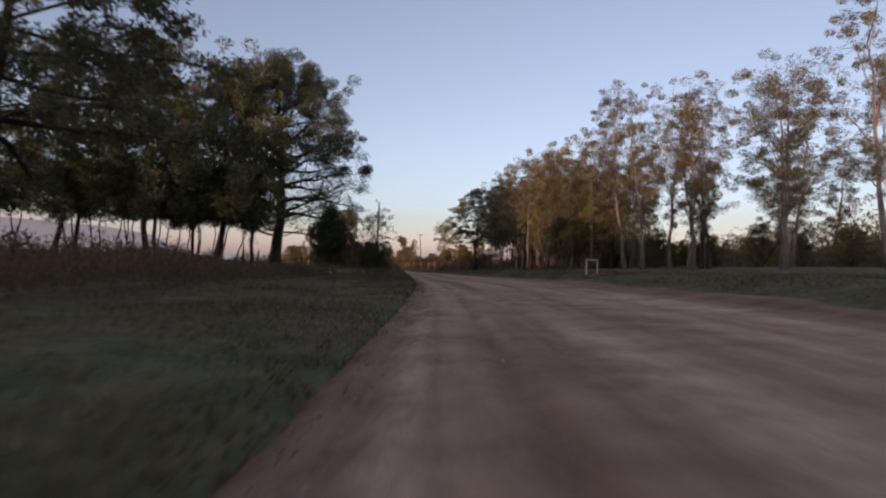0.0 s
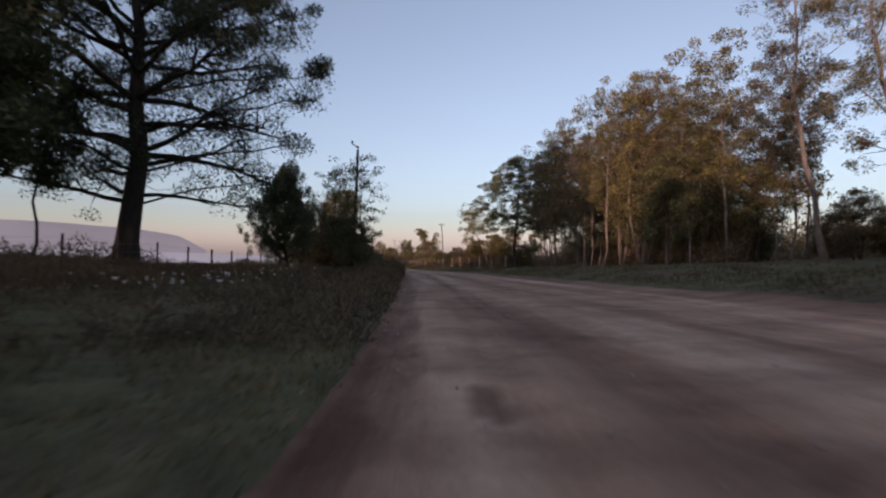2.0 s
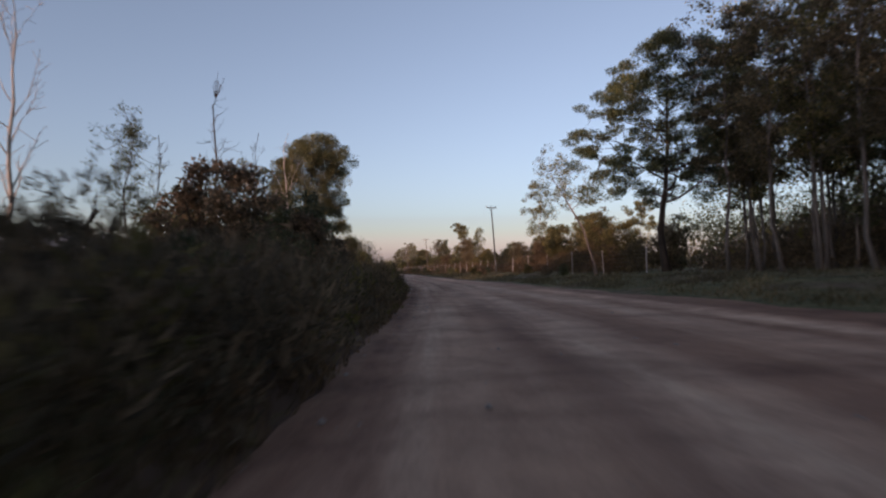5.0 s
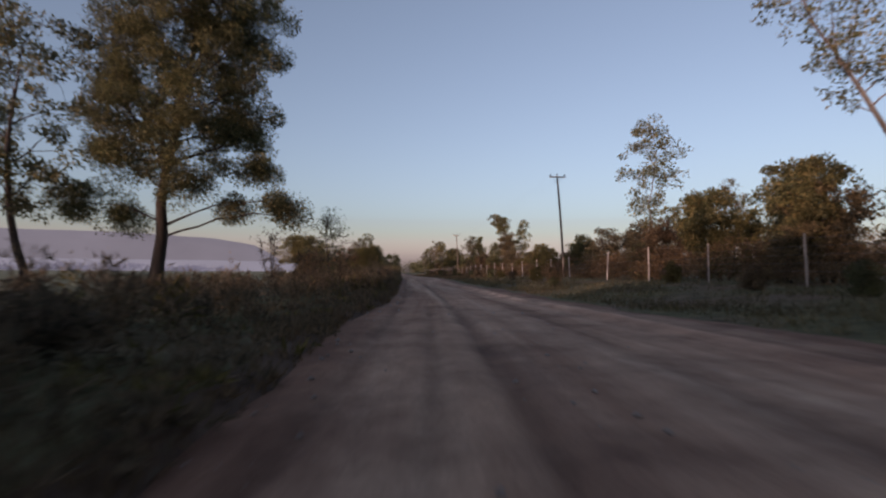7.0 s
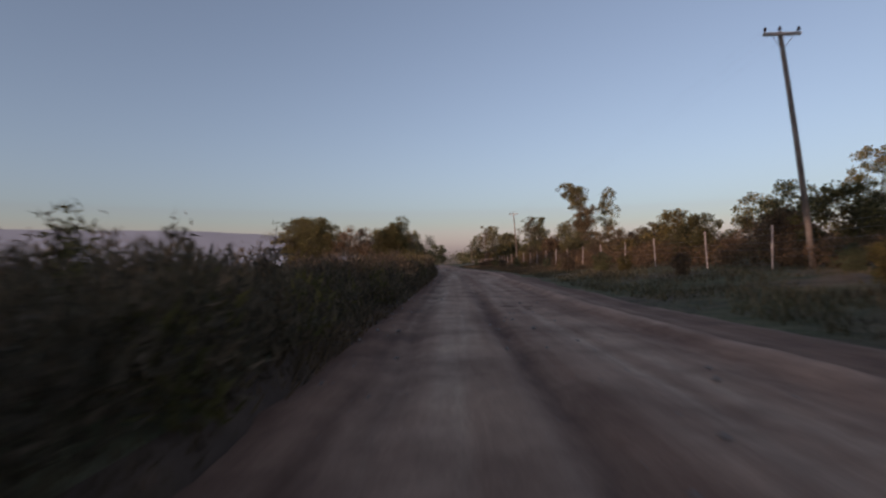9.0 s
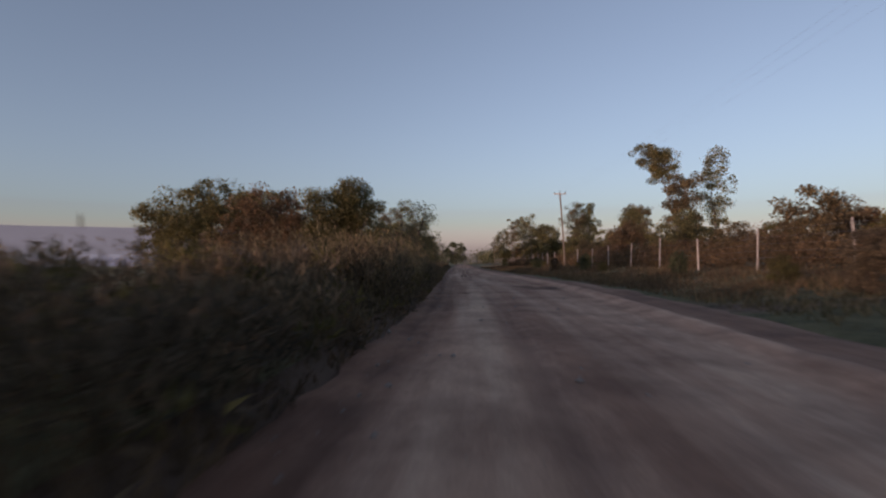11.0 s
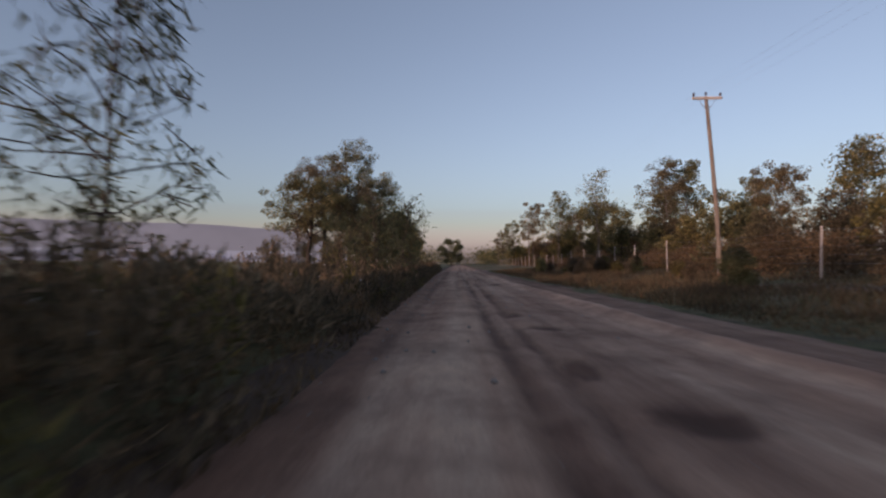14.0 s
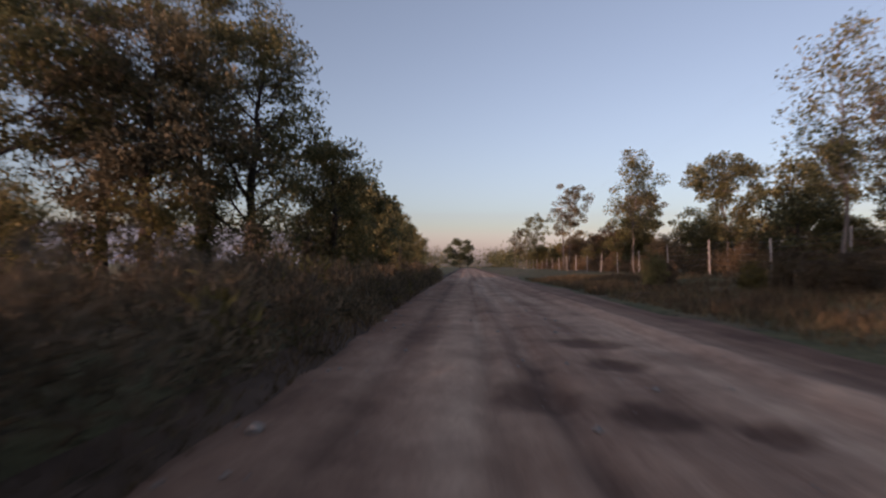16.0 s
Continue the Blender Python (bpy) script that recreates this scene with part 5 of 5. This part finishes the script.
# ---------------- poles, wires and fences ----------------
def pole(foot, top, label, arms=True, wood=POLE_WOOD):
    """A wooden power pole: shaft, crossarm with braces, three insulators."""
    ob = thing("power_pole", foot, label, "power pole", "power poles")
    up = np.array(top) - np.array(foot)
    t = np.linspace(0, 1, 7)[:, None]
    bow = np.array([0.05, 0, 0]) * np.sin(np.pi * t)
    part("shaft", tube(up * t * 1.0 + bow - [0, 0, 0.3], np.linspace(0.112, 0.078, 7) * (1 if arms else 0.85), 12), wood, ob, smoothed=True)
    at = up - [0, 0, 0.42]
    if arms:
        part("crossarm", box(at[0], at[1] - 0.13, at[2], 1.35, 0.09, 0.11, 0.015), GREY_WOOD, ob, "grey timber crossarm")
        for s in (-1, 1):
            part("brace", tube([at + [s * 0.45, -0.19, 0], at + [0, -0.14, -0.6]], 0.012, 6), WIRE_STEEL, ob)
        ends = [at + [-0.6, -0.13, 0.06], at + [0.6, -0.13, 0.06], up - [0, 0, 0.28]]
    else:
        part("crossarm", tube([at + [0.02, 0, 0.2], at + [-0.25, -0.05, 0.38], at + [-0.32, -0.05, 0.42]], 0.035, 6), GREY_WOOD, ob, "short slanting bracket arm")
        part("brace", tube([at + [0.05, 0, -0.25], at + [0.55, -0.05, -0.42]], 0.02, 6), WIRE_STEEL, ob)
        ends = [at + [-0.32, -0.05, 0.40], at + [0.55, -0.05, -0.42], up - [0, 0, 0.28]]
    for e in ends:
        z = np.array([0, 0.05, 0.06, 0.11, 0.12, 0.17, 0.20])
        part("insulator", tube(np.stack([0 * z + e[0], 0 * z + e[1], z + e[2]], -1), [0.015, 0.015, 0.06, 0.055, 0.045, 0.05, 0.02], 8), PORCELAIN, ob, "dark glazed insulator",
             smoothed=True)
    return [np.array(foot) + e + [0, 0, 0.14] for e in ends]


def wire(name, a, b, sag, label):
    t = np.linspace(0, 1, 15)[:, None]
    geo = tube(a + (b - a) * t - np.array([0, 0, 4 * sag]) * (t - t * t), 0.0017, 4)
    ob = thing(name, Vector(a), label, "wire", "power lines")
    part("strand", (geo[0] - a, geo[1]), WIRE_STEEL, ob)


foot_a, foot_b = spot(12.5, 133.1), spot(12.0, 200.4)
TOPS = [pole(spot(-3.8, 55.7), spot(-3.5, 55.9) + Vector((0, 0, 7.45)), "dark wooden power pole in roadside shrubs", False, DARK_BARK),
        pole(foot_a, foot_a + Vector((-0.33, 1.0, 9.07)), "leaning wooden power pole behind the fence"),
        pole(foot_b, foot_b + Vector((-0.37, 0.7, 8.68)), "leaning wooden power pole behind the fence"),
        pole(spot(12.9, 271.0), spot(12.7, 271.5) + Vector((0, 0, 8.7)), "distant wooden power pole behind the fence"),
        pole(spot(12.9, 341.0), spot(12.7, 341.5) + Vector((0, 0, 8.7)), "distant wooden power pole behind the fence")]
for one, two in zip(TOPS[1:-1], TOPS[2:]):
    for a, b in zip(one, two):
        wire("power_line", np.array(a), np.array(b), 0.9, "thin sagging power line between poles")


def fence(name, places, high, thick, mat, label, wires, group):
    """Posts with strained wires; each post and each wire is a part."""
    ob = thing(name, Vector(places[0]), label, "fence", group)
    origin = np.array(places[0])
    rng = np.random.default_rng(len(places))
    heads = []
    for p in places:
        tilt = rng.normal(size=2) * 0.05
        h, r = high * rng.uniform(0.93, 1.08), thick * rng.uniform(0.8, 1.2)
        base = np.array(p) - origin
        z = np.linspace(0, 1, 5)[:, None]
        line = base + np.array([tilt[0], tilt[1], h]) * z - [0, 0, 0.25] * (1 - z)
        part("post", tube(line, r * np.linspace(1.05, 0.92, 5), 7), mat, ob)
        heads.append((base, tilt, h))
    for k in range(wires):
        f = 0.3 + 0.62 * k / max(1, wires - 1)
        part("wire", tube([b + np.array([s[0] * f - thick, s[1] * f, h * f]) for b, s, h in heads], 0.0028, 4), WIRE_STEEL, ob)


near = [95.2, 100.8, 106.0, 111.2, 116.2, 121.3, 127.7, 134.0, 139.4, 145.8, 151.0, 156.2, 161.5, 166.6, 171.6, 176.8, 182.3, 187.6, 193.7, 200.6, 206.5, 212.0, 216.6, 220.9]
near += [220.9 + 5.4 * k for k in range(1, 20)]
fence("post_and_wire_fence", [spot(float(fence_u(y)), y) for y in near], 1.7, 0.039, PALE_POST,
      "weathered wooden post-and-wire fence along the scrub", 5, "roadside fences")
fence("pasture_fence", [spot(-11.0, 34.0 + 3.06 * k) for k in range(18)], 1.45, 0.05, DARK_BARK, "old dark-post wire fence along the pasture", 4, "roadside fences")

# white-painted frame on the wide verge
at = spot(11.2, 33.0)
frame_ob = thing("goal_frame", at, "small white-painted timber frame on the grass", "frame")
for s in (-1, 1):
    part("post", box(s * 0.36, 0, 0.40, 0.06, 0.06, 1.2, 0.012), WHITE_PAINT, frame_ob)
part("crossbar", box(0, 0, 0.97, 0.80, 0.07, 0.06, 0.012), WHITE_PAINT, frame_ob)
frame_ob.rotation_euler = (0, 0, -0.25)

# fallen logs and stumps in the brush
def log(seed, points, thick, label):
    rng = np.random.default_rng(seed)
    p = np.array(points, float)
    ob = thing("fallen_log", Vector(p[0]), label, "log", "fallen logs")
    t = np.linspace(0, 1, 12)
    line = along(p - p[0], t) + rng.normal(size=(12, 3)) * 0.03
    part("trunk", tube(line, thick * np.linspace(1, 0.45, 12), 8), DARK_BARK, ob, smoothed=True)
    for f in (0.55, 0.75, 0.9):
        start = along(p - p[0], np.array([f]))[0]
        part("branch", tube(twist_path(rng, start, [rng.normal() * 0.4, rng.normal() * 0.4, 0.8], 0.7, 0.2, 0.05), np.linspace(thick * 0.4, 0.01, 6), 5), DARK_BARK, ob)


base = np.array(spot(-8.8, 66.8))
log(1, [base, base + [0.3, 0.2, 1.1], base + [0.9, 0.3, 1.65], base + [1.6, 0.3, 1.6], base + [2.3, 0.4, 1.05]], 0.1, "dark fallen trunk arching above the brush")
stick = thing("broken_stick", Vector((float(line_x(172.9)) + 0.32, 172.9, ROAD_Z)), "short dark broken stick lying on the dirt", "stick")
part("bark", tube([(-0.05, 0.13, 0.02), (-0.02, 0.05, 0.03), (0.0, -0.03, 0.03), (0.05, -0.14, 0.015)], [0.012, 0.03, 0.034, 0.014], 7), DARK_BARK, stick, smoothed=True)
part("stub", tube([(-0.02, 0.05, 0.04), (-0.06, 0.07, 0.07)], [0.014, 0.006], 5), DARK_BARK, stick)
base = np.array(spot(-11.5, 76.0))
log(2, [base, base + [-0.8, 0.2, 1.4], base + [-1.5, 0.3, 2.1]], 0.12, "slanting broken dark limb in the brush")
base = np.array(spot(-9.6, 77.5))
log(3, [base, base + [0.4, 0.2, 1.5], base + [0.9, 0.2, 2.3]], 0.1, "slanting broken dark limb in the brush")
base = np.array(spot(-8.2, 77.5))
log(4, [base, base + [0.05, 0, 1.2], base + [-0.1, 0, 1.9]], 0.12, "broken dark stump standing in the brush")


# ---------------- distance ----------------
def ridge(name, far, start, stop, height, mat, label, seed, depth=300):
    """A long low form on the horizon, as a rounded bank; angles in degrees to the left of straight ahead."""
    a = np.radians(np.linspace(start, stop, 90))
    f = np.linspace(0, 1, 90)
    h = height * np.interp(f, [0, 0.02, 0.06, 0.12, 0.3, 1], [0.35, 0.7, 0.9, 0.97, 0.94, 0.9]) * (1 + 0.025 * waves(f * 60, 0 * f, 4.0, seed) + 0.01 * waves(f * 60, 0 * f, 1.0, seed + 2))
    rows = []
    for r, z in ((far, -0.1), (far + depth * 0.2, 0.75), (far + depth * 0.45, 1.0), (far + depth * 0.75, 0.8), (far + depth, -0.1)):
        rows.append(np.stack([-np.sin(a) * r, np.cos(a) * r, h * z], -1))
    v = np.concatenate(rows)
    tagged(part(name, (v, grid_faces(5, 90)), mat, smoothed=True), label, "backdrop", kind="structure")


# solid glowing strips stand in for the cloud bank and the mist
ridge("backdrop_bank", 2600, 14, 120, 168, haze_glow_material("cloud bank glow", (0.078, 0.082, 0.092), 1.0), "low mauve-grey glowing bank on the horizon", 3.0)
ridge("backdrop_mist_glow", 1700, 6, 120, 34, haze_glow_material("mist glow", (0.100, 0.108, 0.124), 1.0), "pale glowing strip in place of mist over the far pasture", 6.0)
